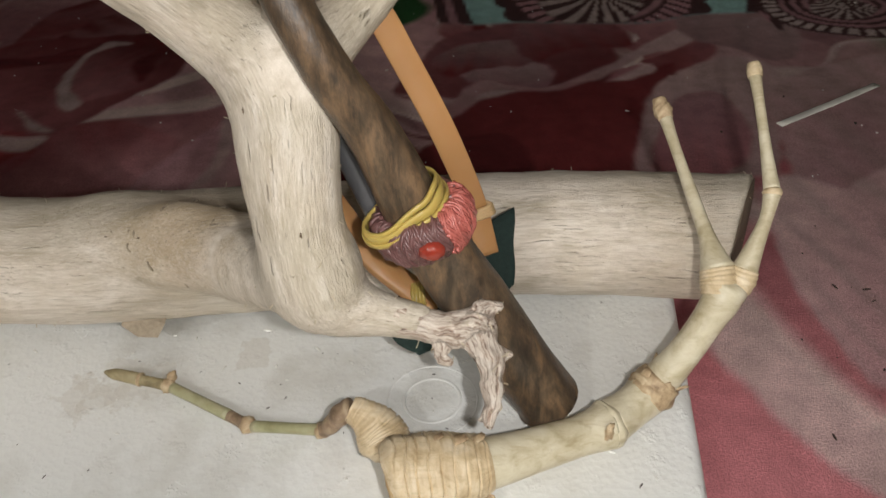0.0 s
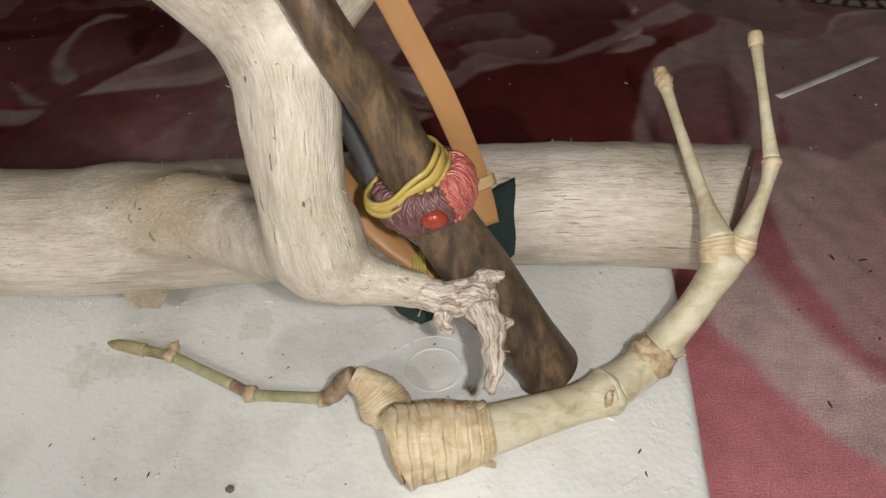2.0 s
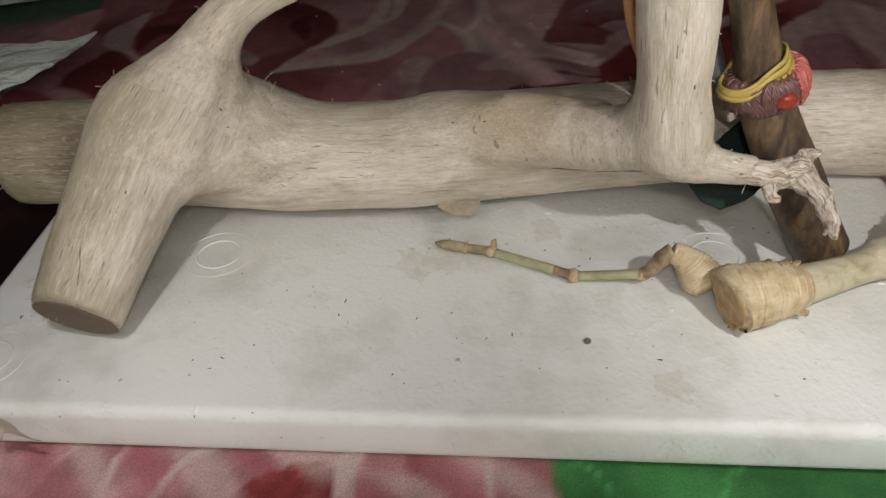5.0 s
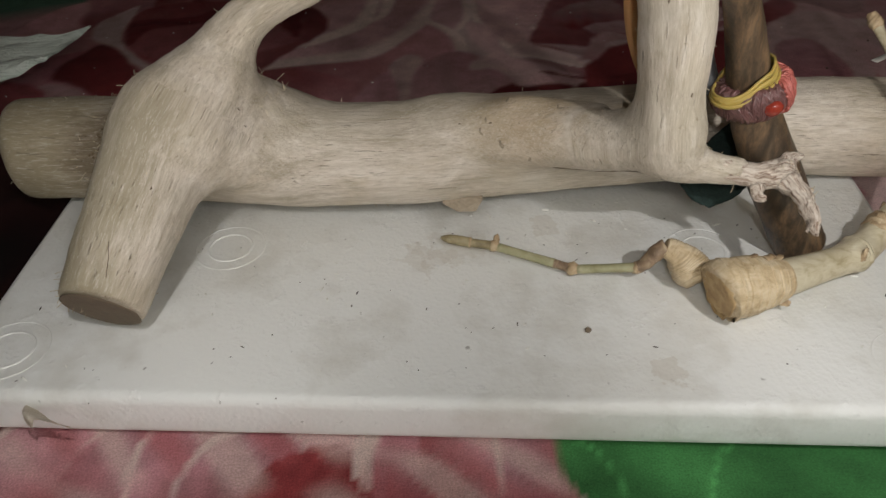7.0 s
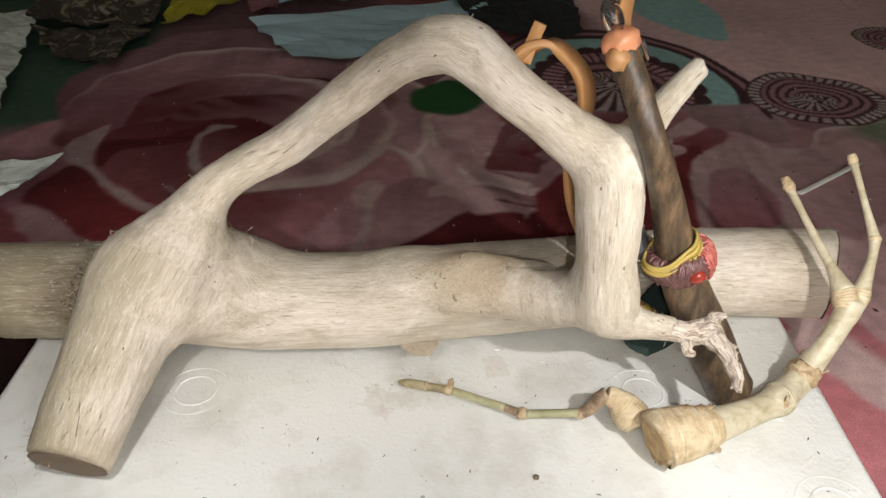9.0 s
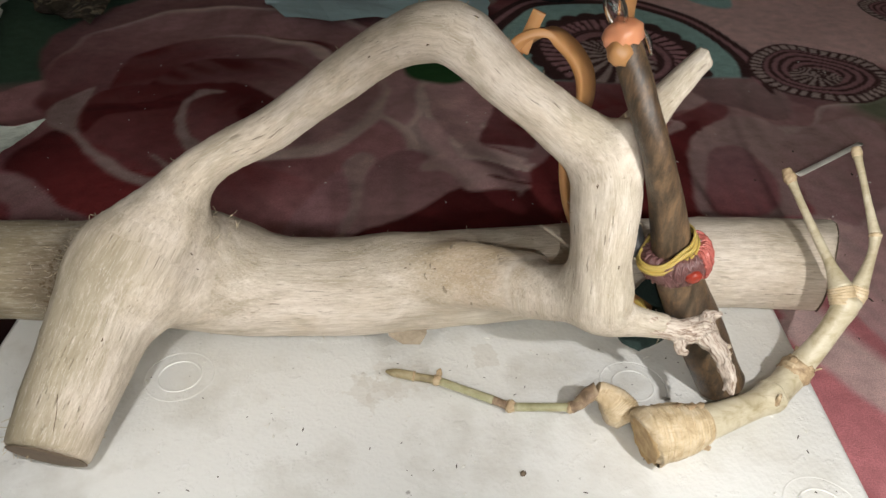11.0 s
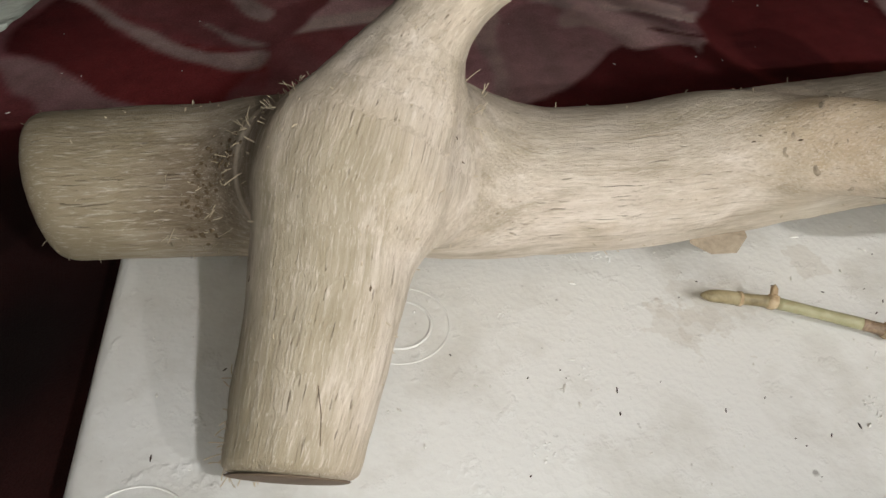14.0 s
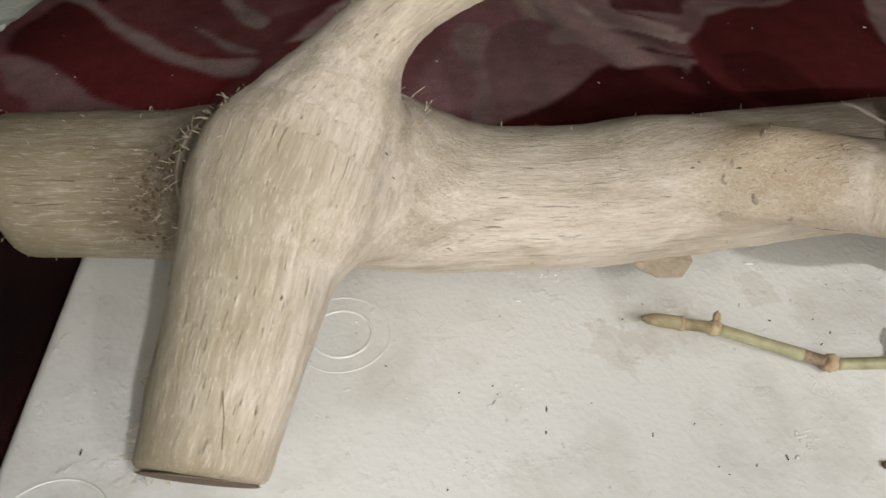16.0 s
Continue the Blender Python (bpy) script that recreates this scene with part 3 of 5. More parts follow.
def petals(col, x, y):
    """The print's clear-edged petals, far ones first: outline, fill, fold and the way it faces."""
    # cup of the west rose
    col = patch(col, x, y, [(-0.486, 0.678), (-0.496, 0.725), (-0.492, 0.768), (-0.449, 0.801), (-0.386, 0.790), (-0.331, 0.794), (-0.284, 0.756), (-0.262, 0.710), (-0.297, 0.630), (-0.345, 0.570), (-0.389, 0.587), (-0.436, 0.624), (-0.471, 0.654)], RED * 0.42 + MAUVE * 0.30, RED * 0.34 + DARK * 0.3, 250)
    col = patch(col, x, y, [(-0.491, 0.709), (-0.490, 0.742), (-0.439, 0.741), (-0.399, 0.767), (-0.369, 0.774), (-0.377, 0.743), (-0.429, 0.719), (-0.462, 0.706), (-0.479, 0.673)], RED * 0.22 + DARK * 0.6, RED * 0.22 + DARK * 0.6, 0)
    col = patch(col, x, y, [(-0.382, 0.690), (-0.381, 0.743), (-0.361, 0.775), (-0.338, 0.770), (-0.359, 0.745), (-0.367, 0.704), (-0.359, 0.657), (-0.336, 0.627), (-0.342, 0.614), (-0.367, 0.640)], PALE * 0.45 + MAUVE * 0.3, PALE * 0.45 + MAUVE * 0.3, 0)
    # its bud
    col = patch(col, x, y, [(-0.373, 0.705), (-0.369, 0.746), (-0.345, 0.766), (-0.299, 0.755), (-0.282, 0.716), (-0.297, 0.655), (-0.335, 0.632), (-0.357, 0.657)], MAUVE * 0.45 + RED * 0.35, RED * 0.25 + DARK * 0.6, 240)
    col = patch(col, x, y, [(-0.315, 0.724), (-0.302, 0.735), (-0.295, 0.709), (-0.297, 0.666), (-0.308, 0.682)], RED * 0.2 + DARK * 0.7, RED * 0.2 + DARK * 0.7, 0)
    col = patch(col, x, y, [(-0.393, 0.614), (-0.372, 0.601), (-0.345, 0.576), (-0.364, 0.583), (-0.382, 0.599)], PALE * 0.4 + MAUVE * 0.3, PALE * 0.4 + MAUVE * 0.3, 0)
    # the red petal under it
    col = patch(col, x, y, [(-0.512, 0.680), (-0.486, 0.659), (-0.447, 0.599), (-0.411, 0.568), (-0.361, 0.548), (-0.375, 0.518), (-0.392, 0.488), (-0.454, 0.521), (-0.502, 0.578), (-0.535, 0.608), (-0.528, 0.646)], RED * 0.85, RED * 0.16 + DARK * 0.8, 315)
    # pale rim
    col = patch(col, x, y, [(-0.536, 0.746), (-0.499, 0.792), (-0.496, 0.734), (-0.490, 0.685), (-0.462, 0.640), (-0.425, 0.597), (-0.387, 0.572), (-0.345, 0.567), (-0.355, 0.548), (-0.391, 0.555), (-0.428, 0.582), (-0.466, 0.630), (-0.490, 0.665), (-0.518, 0.688)], PALE * 0.55 + MAUVE * 0.35, PALE * 0.38 + MAUVE * 0.35, 300)
    # pink petal at the log
    col = patch(col, x, y, [(-0.538, 0.584), (-0.527, 0.592), (-0.491, 0.557), (-0.454, 0.521), (-0.425, 0.492), (-0.458, 0.483), (-0.486, 0.491), (-0.497, 0.501)], MAUVE * 0.75 + PALE * 0.15, PINK * 0.7, 60)
    col = patch(col, x, y, [(-0.579, 0.594), (-0.540, 0.587), (-0.520, 0.549), (-0.497, 0.499), (-0.528, 0.497), (-0.547, 0.506)], RED * 0.5 + PINK * 0.2, RED * 0.5 + PINK * 0.2, 0)
    # petal between the roses
    col = patch(col, x, y, [(-0.242, 0.500), (-0.200, 0.574), (-0.174, 0.607), (-0.170, 0.571), (-0.194, 0.445), (-0.224, 0.442), (-0.245, 0.453)], PINK * 0.75 + MAUVE * 0.3, MAUVE * 1.05, 90)
    col = patch(col, x, y, [(-0.191, 0.597), (-0.177, 0.607), (-0.166, 0.601), (-0.171, 0.553), (-0.192, 0.452), (-0.201, 0.445), (-0.188, 0.515)], PALE * 0.45 + MAUVE * 0.55, PALE * 0.45 + MAUVE * 0.55, 0)
    col = patch(col, x, y, [(-0.169, 0.571), (-0.129, 0.612), (-0.092, 0.582), (-0.079, 0.531), (-0.151, 0.478), (-0.190, 0.447), (-0.179, 0.503)], MAUVE * 1.0 + PALE * 0.16, PINK * 0.85, 270)
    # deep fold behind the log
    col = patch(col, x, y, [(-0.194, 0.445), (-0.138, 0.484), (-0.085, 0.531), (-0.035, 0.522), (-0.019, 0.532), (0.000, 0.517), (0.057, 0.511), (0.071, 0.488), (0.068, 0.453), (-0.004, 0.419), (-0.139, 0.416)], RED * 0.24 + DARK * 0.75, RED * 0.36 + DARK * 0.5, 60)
    # heart of the east rose
    col = patch(col, x, y, [(-0.038, 0.670), (0.008, 0.754), (0.072, 0.798), (0.134, 0.781), (0.159, 0.666), (0.120, 0.608), (0.001, 0.592), (-0.047, 0.614)], RED * 0.35 + MAUVE * 0.4, RED * 0.3 + DARK * 0.4, 120)
    col = patch(col, x, y, [(0.022, 0.557), (0.076, 0.590), (0.120, 0.588), (0.133, 0.540), (0.094, 0.502), (0.057, 0.511), (0.011, 0.521)], RED * 0.42 + MAUVE * 0.15, RED * 0.3 + DARK * 0.5, 60)
    # its bud
    col = patch(col, x, y, [(0.010, 0.690), (0.032, 0.728), (0.071, 0.747), (0.090, 0.708), (0.070, 0.691), (0.028, 0.670)], RED * 0.25 + DARK * 0.7, RED * 0.4, 60)
    # torn pale petals
    col = patch(col, x, y, [(-0.112, 0.686), (-0.087, 0.667), (-0.072, 0.596), (-0.047, 0.567), (-0.004, 0.538), (0.026, 0.563), (0.057, 0.586), (0.010, 0.534), (0.005, 0.517), (-0.017, 0.528), (-0.030, 0.510), (-0.031, 0.520), (-0.078, 0.526), (-0.084, 0.544), (-0.104, 0.571), (-0.123, 0.567), (-0.109, 0.600), (-0.097, 0.604), (-0.114, 0.639)], PALE * 0.55 + MAUVE * 0.5, MAUVE * 1.1, 200)
    col = patch(col, x, y, [(0.004, 0.681), (0.028, 0.670), (0.072, 0.695), (0.097, 0.681), (0.082, 0.625), (0.056, 0.645), (0.025, 0.639), (0.013, 0.657)], PALE * 0.35 + PINK * 0.4, PINK * 0.6, 100)
    col = patch(col, x, y, [(-0.043, 0.615), (0.007, 0.610), (0.051, 0.631), (0.099, 0.618), (0.139, 0.630), (0.099, 0.595), (0.054, 0.587), (0.026, 0.575), (0.000, 0.589)], PALE * 0.45 + MAUVE * 0.4, MAUVE * 0.7, 100)
    col = patch(col, x, y, [(0.130, 0.614), (0.194, 0.675), (0.195, 0.638), (0.118, 0.577), (0.092, 0.586)], PALE * 0.45 + MAUVE * 0.55, PALE * 0.45 + MAUVE * 0.55, 0)
    col = patch(col, x, y, [(-0.054, 0.553), (-0.028, 0.544), (0.000, 0.534), (-0.030, 0.537)], RED * 0.3 + DARK * 0.3, RED * 0.3 + DARK * 0.3, 0)
    # red ground beside the log
    col = patch(col, x, y, [(-0.013, 0.553), (0.020, 0.598), (0.069, 0.626), (0.162, 0.639), (0.219, 0.676), (0.190, 0.613), (0.155, 0.539), (0.140, 0.470), (0.061, 0.471), (-0.001, 0.470)], RED * 0.62, RED * 0.4 + DARK * 0.5, 270)
    col = patch(col, x, y, [(0.012, 0.541), (0.043, 0.543), (0.059, 0.519), (0.059, 0.471), (0.013, 0.469)], RED * 0.2 + DARK * 0.9, RED * 0.2 + DARK * 0.9, 0)
    col = patch(col, x, y, [(-0.010, 0.579), (0.007, 0.603), (0.039, 0.645), (0.087, 0.632), (0.145, 0.666), (0.183, 0.710), (0.251, 0.763), (0.248, 0.728), (0.174, 0.683), (0.141, 0.641), (0.103, 0.621), (0.045, 0.628), (0.010, 0.585)], PALE * 0.5 + PINK * 0.35, PINK * 0.5 + RED * 0.2, 100)
    col = patch(col, x, y, [(-0.014, 0.691), (0.017, 0.726), (0.065, 0.750), (0.081, 0.690), (0.045, 0.676), (0.004, 0.650)], PINK * 0.5 + PALE * 0.2, RED * 0.5, 90)
    col = patch(col, x, y, [(0.085, 0.802), (0.141, 0.819), (0.175, 0.792), (0.186, 0.727), (0.130, 0.713), (0.086, 0.690)], MAUVE * 0.6 + RED * 0.2, RED * 0.45 + DARK * 0.3, 110)
    # broad petal over the log's end
    col = patch(col, x, y, [(0.161, 0.558), (0.185, 0.621), (0.231, 0.664), (0.293, 0.679), (0.308, 0.641), (0.288, 0.560), (0.244, 0.463), (0.204, 0.460), (0.150, 0.464)], PALE * 0.38 + MAUVE * 0.5, PALE * 0.28 + PINK * 0.4, 90)
    col = patch(col, x, y, [(0.176, 0.550), (0.207, 0.600), (0.236, 0.608), (0.241, 0.544), (0.211, 0.465), (0.160, 0.469)], PINK * 0.55 + MAUVE * 0.25, RED * 0.3 + PINK * 0.4, 90)
    # grey petal to the east
    col = patch(col, x, y, [(0.276, 0.590), (0.334, 0.647), (0.419, 0.668), (0.422, 0.583), (0.341, 0.455), (0.273, 0.421), (0.237, 0.365), (0.246, 0.432), (0.256, 0.506)], PALE * 0.38 + PINK * 0.38, PINK * 0.75, 110)
    col = patch(col, x, y, [(0.258, 0.512), (0.248, 0.437), (0.235, 0.359), (0.223, 0.347), (0.235, 0.424)], RED * 0.5 + PINK * 0.3, RED * 0.5 + PINK * 0.3, 0)
    col = patch(col, x, y, [(0.257, 0.413), (0.287, 0.449), (0.338, 0.477), (0.330, 0.408), (0.273, 0.320), (0.235, 0.329), (0.235, 0.361)], PALE * 0.5 + PINK * 0.35, PINK * 0.9, 120)
    col = patch(col, x, y, [(0.280, 0.851), (0.312, 0.786), (0.362, 0.769), (0.347, 0.699), (0.313, 0.666), (0.284, 0.697), (0.249, 0.720)], PALE * 0.3 + MAUVE * 0.5, MAUVE * 0.7, 60)
    return col


def printed(x, y):
    x, y = x + 0.004 * wave(x, y, 3, 38), y + 0.004 * wave(x, y, 4, 38)
    low = wave(x, y, 11, 9.0)
    col = np.zeros(x.shape + (3,)) + MAUVE * 0.8
    col = blend(col, step(low, 0.15, 0.5), RED * 0.8)
    col = blend(col, step(wave(x, y, 12, 14.0), 0.45, 0.25) * 0.8, DARK)
    col = blend(col, step(wave(x, y, 13, 17.0), 0.55, 0.12) * 0.7, PALE * 0.8)
    # ground beyond the roses: dark green on the far side to the west, mauve to the east
    col = blend(col, step(y, 1.0 + 0.06 * wave(x, y, 14, 12), 0.08) * step(-x, 0.05, 0.2), MAUVE * 0.55)
    col = blend(col, step(y, 0.78 + 0.06 * wave(x, y, 14, 12), 0.06) * step(-x, 0.53 + 0.03 * wave(x, y, 18, 14), 0.04), SHADE_GREEN * 1.3)
    col = blend(col, step(y, 0.80 + 0.03 * wave(x, y, 15, 12), 0.04) * step(x, 0.22, 0.05), MAUVE * 0.75 + PALE * 0.6)
    # the same roses over the rest of the cloth
    for cx, cy in ((-1.3, 0.2), (-1.0, -0.5), (-0.2, -0.7), (0.6, -0.4), (1.2, 0.3), (1.5, -0.8), (-1.7, -0.9), (-1.75, 1.0), (1.7, 1.2), (0.3, -1.2)):
        col = west_rose(col, (x - cx) * 0.8 - 0.35, (y - cy) * 0.8 + 0.75)
    col = outer_petals(col, x, y)
    col = west_rose(col, x, y)
    col = east_rose(col, x, y)
    col = south_rose(col, x, y)
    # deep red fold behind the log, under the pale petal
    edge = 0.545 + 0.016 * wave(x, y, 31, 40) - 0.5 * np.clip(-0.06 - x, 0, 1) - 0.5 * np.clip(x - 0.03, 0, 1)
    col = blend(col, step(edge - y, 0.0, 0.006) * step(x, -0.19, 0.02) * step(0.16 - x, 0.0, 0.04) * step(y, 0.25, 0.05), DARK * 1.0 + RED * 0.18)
    mott = (0.75 + 0.5 * np.clip(wave(x, y, 34, 45), -1, 1))[..., None]
    col = blend(col, step(-x, 0.425, 0.02) * step(0.47 - y, 0.0, 0.06) * step(1 - np.hypot((x + 0.62) / 0.36, (y - 0.25) / 0.36), 0, 0.06) * 0.95, np.array((0.032, 0.010, 0.009)) * mott)
    # sweeping petals to the east of the lid
    east = step(x, 0.105, 0.02) * step(0.50 - y, 0, 0.03) * step(1 - np.hypot((x - 0.28) / 0.34, (y - 0.30) / 0.36), 0, 0.05)
    col = blend(col, east, RED * 0.50 + PINK * 0.28)
    band = np.hypot((x - 0.335) / 0.155, (y - 0.455) / 0.19) + 0.05 * wave(x, y, 35, 22)
    side = step(x, 0.13, 0.02) * step(0.66 - y, 0, 0.02)
    col = blend(col, side * step(1.04 - band, 0, 0.03), PALE * 0.55 + MAUVE * 0.25)
    col = blend(col, side * step(0.76 - band, 0, 0.10), RED * 0.40 + PINK * 0.40)
    col = blend(col, side * step(0.40 - band, 0, 0.05), PALE * 0.45 + MAUVE * 0.25)
    near = step(x, 0.09, 0.01) * step(0.40 - y, 0, 0.03) * step(1 - np.hypot((x - 0.24) / 0.32, (y - 0.24) / 0.28), 0, 0.05)
    f = x - (0.160 + (0.294 - y) * 0.33 + 2.2 * (0.294 - y) ** 2) + 0.005 * wave(x, y, 36, 30)
    col = blend(col, near, RED * 0.58 + PINK * 0.72 + 0.03 * low[..., None])
    col = blend(col, near * step(f, 0.0, 0.006), PALE * 0.75 + PINK * 0.34)
    col = blend(col, near * step(f, 0.034, 0.018), RED * 0.50 + PINK * 0.60)
    col = petal(col, x, y, 0.285, 0.345, 0.055, 0.085, PALE * 0.6 + PINK * 0.25, PINK * 0.8, 160, 0.1, 0.08, 200)
    col = petal(col, x, y, 0.225, 0.215, 0.035, 0.025, PALE * 0.6 + PINK * 0.3, PINK * 0.8, 90, 0.1, 0.12, 201)
    col = blend(col, near * step(wave(x, y, 37, 40), 0.6, 0.5) * 0.45, RED * 0.6)
    col = blend(col, near * step(wave(x, y, 38, 34), 0.7, 0.5) * 0.3, PALE)
    col = petals(col, x, y)
    col = patch(col, x, y, [(0.140, 0.318), (0.143, 0.300), (0.156, 0.258), (0.173, 0.222), (0.200, 0.196), (0.235, 0.200), (0.205, 0.234), (0.190, 0.262), (0.182, 0.297), (0.170, 0.330)], PALE * 0.7 + PINK * 0.3, PALE * 0.5 + PINK * 0.5, 60)
    col = patch(col, x, y, [(0.247, 0.463), (0.275, 0.446), (0.281, 0.385), (0.245, 0.270), (0.222, 0.262), (0.210, 0.314), (0.216, 0.383)], PALE * 0.6 + PINK * 0.3, PINK * 0.9 + PALE * 0.1, 120)
    grey = col.mean(-1, keepdims=True)
    col = col * 0.84 + grey * np.array((0.19, 0.155, 0.14))
    # green leaves
    veins = 0.5 + 0.5 * np.abs(wave(x, y, 41, 70))
    col = blend(col, step(x, -0.113 + 0.008 * wave(x, y, 40, 60), 0.004) * step(0.145 - y, 0.0, 0.008) * step(1 - np.hypot((x - 0.02) / 0.26, (y - 0.06) / 0.20), 0, 0.03), LEAF * (0.5 + 1.0 * veins[..., None] + 0.9 * step(0.06 - np.abs(wave(x, y, 42, 45)), 0, 0.05)[..., None]))
    col = blend(col, step(1 - np.hypot((x + 0.072) / 0.046, (y - 0.850) / 0.066) + 0.18 * wave(x, y, 61, 60), 0, 0.2), LEAF * 0.65)
    col = blend(col, step(0.05 - np.hypot(x - 0.47, y - 0.70), 0, 0.03) * 0.6, LEAF)
    # lace motif
    for cx, cy, rx, ry, ticks in ((0.18, 0.88, 0.17, 0.225, 44), (0.44, 0.805, 0.095, 0.095, 40), (0.715, 1.04, 0.07, 0.075, 36)):
        dx, dy = (x - cx) / rx, (y - cy) / ry
        r, th = np.hypot(dx, dy), np.arctan2(dy, dx)
        keep = step(y, 0.775 - 0.09 * step(x, 0.345, 0.01) + 0.02 * wave(x, y, 43, 20), 0.01)
        if ticks == 44:
            col = blend(col, keep * step(1.12 - r, 0, 0.02), MAUVE)
            col = blend(col, keep * step(1.0 - r, 0, 0.02), TEAL)
            for e, w in ((1.12, 0.035), (0.99, 0.04)):
                col = blend(col, keep * step(w - np.abs(r - e), 0, 0.015), BROWN)
        scal = 0.70 + 0.05 * np.abs(np.sin(th * 11)) if ticks == 44 else 1.0
        col = blend(col, keep * step(scal - r, 0, 0.02), BROWN)
        out = 0.60 if ticks == 44 else 0.95
        ring_ = step(out - r, 0, 0.02) * step(r, out - 0.17, 0.02)
        col = blend(col, keep * ring_ * step(np.sin(th * ticks + 4 * r), -0.35, 0.4), PALE * 0.75 if ticks != 44 else MAUVE * 1.1)
        fan = step(out - 0.2 - r, 0, 0.02)
        col = blend(col, keep * fan, MAUVE * 0.9)
        col = blend(col, keep * fan * step(np.sin(r * 46 + th), 0.2, 0.5), BROWN)
        core = step(0.34 - np.hypot(dx + 0.1, dy + 0.12), 0, 0.03)
        col = blend(col, keep * core, BROWN)
        col = blend(col, keep * core * step(np.sin(th * 22), 0.0, 0.5), PALE * 0.7)
    col = blend(col, step(1 - np.hypot((x - 0.405) / 0.08, (y - 1.33) / 0.27), 0, 0.03), TEAL)
    return np.clip(1.24 * np.clip(col, 0, 1) ** 1.15, 0.004, 0.85)


def build_blanket():
    xs = np.concatenate([np.arange(-2.5, -0.85, 0.03), np.arange(-0.85, 0.95, 0.0034), np.arange(0.95, 2.51, 0.03)])
    ys = np.concatenate([np.arange(-1.6, -0.05, 0.025), np.arange(-0.05, 1.3, 0.0036), np.arange(1.3, 2.61, 0.02)])
    x, y = np.meshgrid(xs, ys, indexing="ij")
    away = np.clip(np.maximum(np.maximum(x - 0.14, -0.46 - x), np.maximum(y - 0.42, 0.06 - y)) / 0.25, 0, 1)
    z = FLOOR - 0.001 + away * (0.004 * wave(x, y, 51, 9) + 0.002 * wave(x, y, 52, 30))
    nx, ny = x.shape
    idx = np.arange(nx * ny).reshape(nx, ny)
    faces = np.stack([idx[:-1, :-1], idx[1:, :-1], idx[1:, 1:], idx[:-1, 1:]], -1).reshape(-1, 4)
    ob = piece("blanket", np.stack([x, y, z], -1).reshape(-1, 3), faces.tolist(), M_BLANKET)
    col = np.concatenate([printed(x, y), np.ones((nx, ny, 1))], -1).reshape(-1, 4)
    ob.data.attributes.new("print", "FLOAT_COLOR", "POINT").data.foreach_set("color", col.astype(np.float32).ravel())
    return tagged(ob, "plush blanket printed with red and pink roses", "blanket", kind="structure")


build_blanket()


# ---- foam lid ----
def build_foam():
    lid = tagged(new("foam_lid"), "white polystyrene foam box lid lying flat on the blanket", "foam lid")
    lid.location = (-0.16, 0.24, FLOOR)
    corners = [(-0.431, 0.160), (0.0945, 0.1015), (0.128, 0.352), (-0.4165, 0.385)]
    bm = bmesh.new()
    lo = [bm.verts.new((x + 0.16, y - 0.24, 0)) for x, y in corners]
    hi = [bm.verts.new((x + 0.16, y - 0.24, 0.03)) for x, y in corners]
    bm.faces.new(lo[::-1]), bm.faces.new(hi)
    for a in range(4):
        b = (a + 1) % 4
        bm.faces.new((lo[a], lo[b], hi[b], hi[a]))
    bmesh.ops.bevel(bm, geom=[e for e in bm.edges], offset=0.0065, segments=5, profile=0.5, affect="EDGES")
    part("slab", bm, M_FOAM, lid)
    for x, y in ((-0.2965, 0.2660), (-0.0085, 0.2355), (0.068, 0.138), (-0.402, 0.188)):
        sets = []
        for r, w in ((0.0212, 0.0005), (0.0132, 0.0008)):
            line = [(x + 0.16 + r * math.cos(a), y - 0.24 + r * math.sin(a), 0.02985, w) for a in np.linspace(0, 6.2832, 25)]
            sets.append(tube(line, 6, 2, caps=False))
        part_ = piece("moulded_ring", *merged(*sets), M_FOAM, lid)
    rnd = random.Random(31)
    for x, y in BEADS:
        bm = bmesh.new()
        for _ in range(22):
            a, r = rnd.uniform(0, 6.28), 0.0048 * math.sqrt(rnd.random())
            size = rnd.uniform(0.0004, 0.0008)
            bmesh.ops.create_icosphere(bm, subdivisions=1, radius=size, matrix=Matrix.Translation((x + 0.16 + r * math.cos(a), y - 0.24 + r * math.sin(a), 0.0300 - size * 0.35)))
        part("foam_blemish", bm, M_FOAM, lid)
    return lid


BEADS = [(-0.2247, 0.2273), (-0.2536, 0.195), (-0.2492, 0.2639), (-0.1963, 0.2888), (-0.2102, 0.2946), (-0.0657, 0.1763), (-0.1166, 0.1901), (-0.097, 0.2103)]
foam = build_foam()


# ---- driftwood ----
BOUGHS = []


def bough(f, rows, k):
    BOUGHS.append(spline(rows, 4))
    f.bough(rows, k)


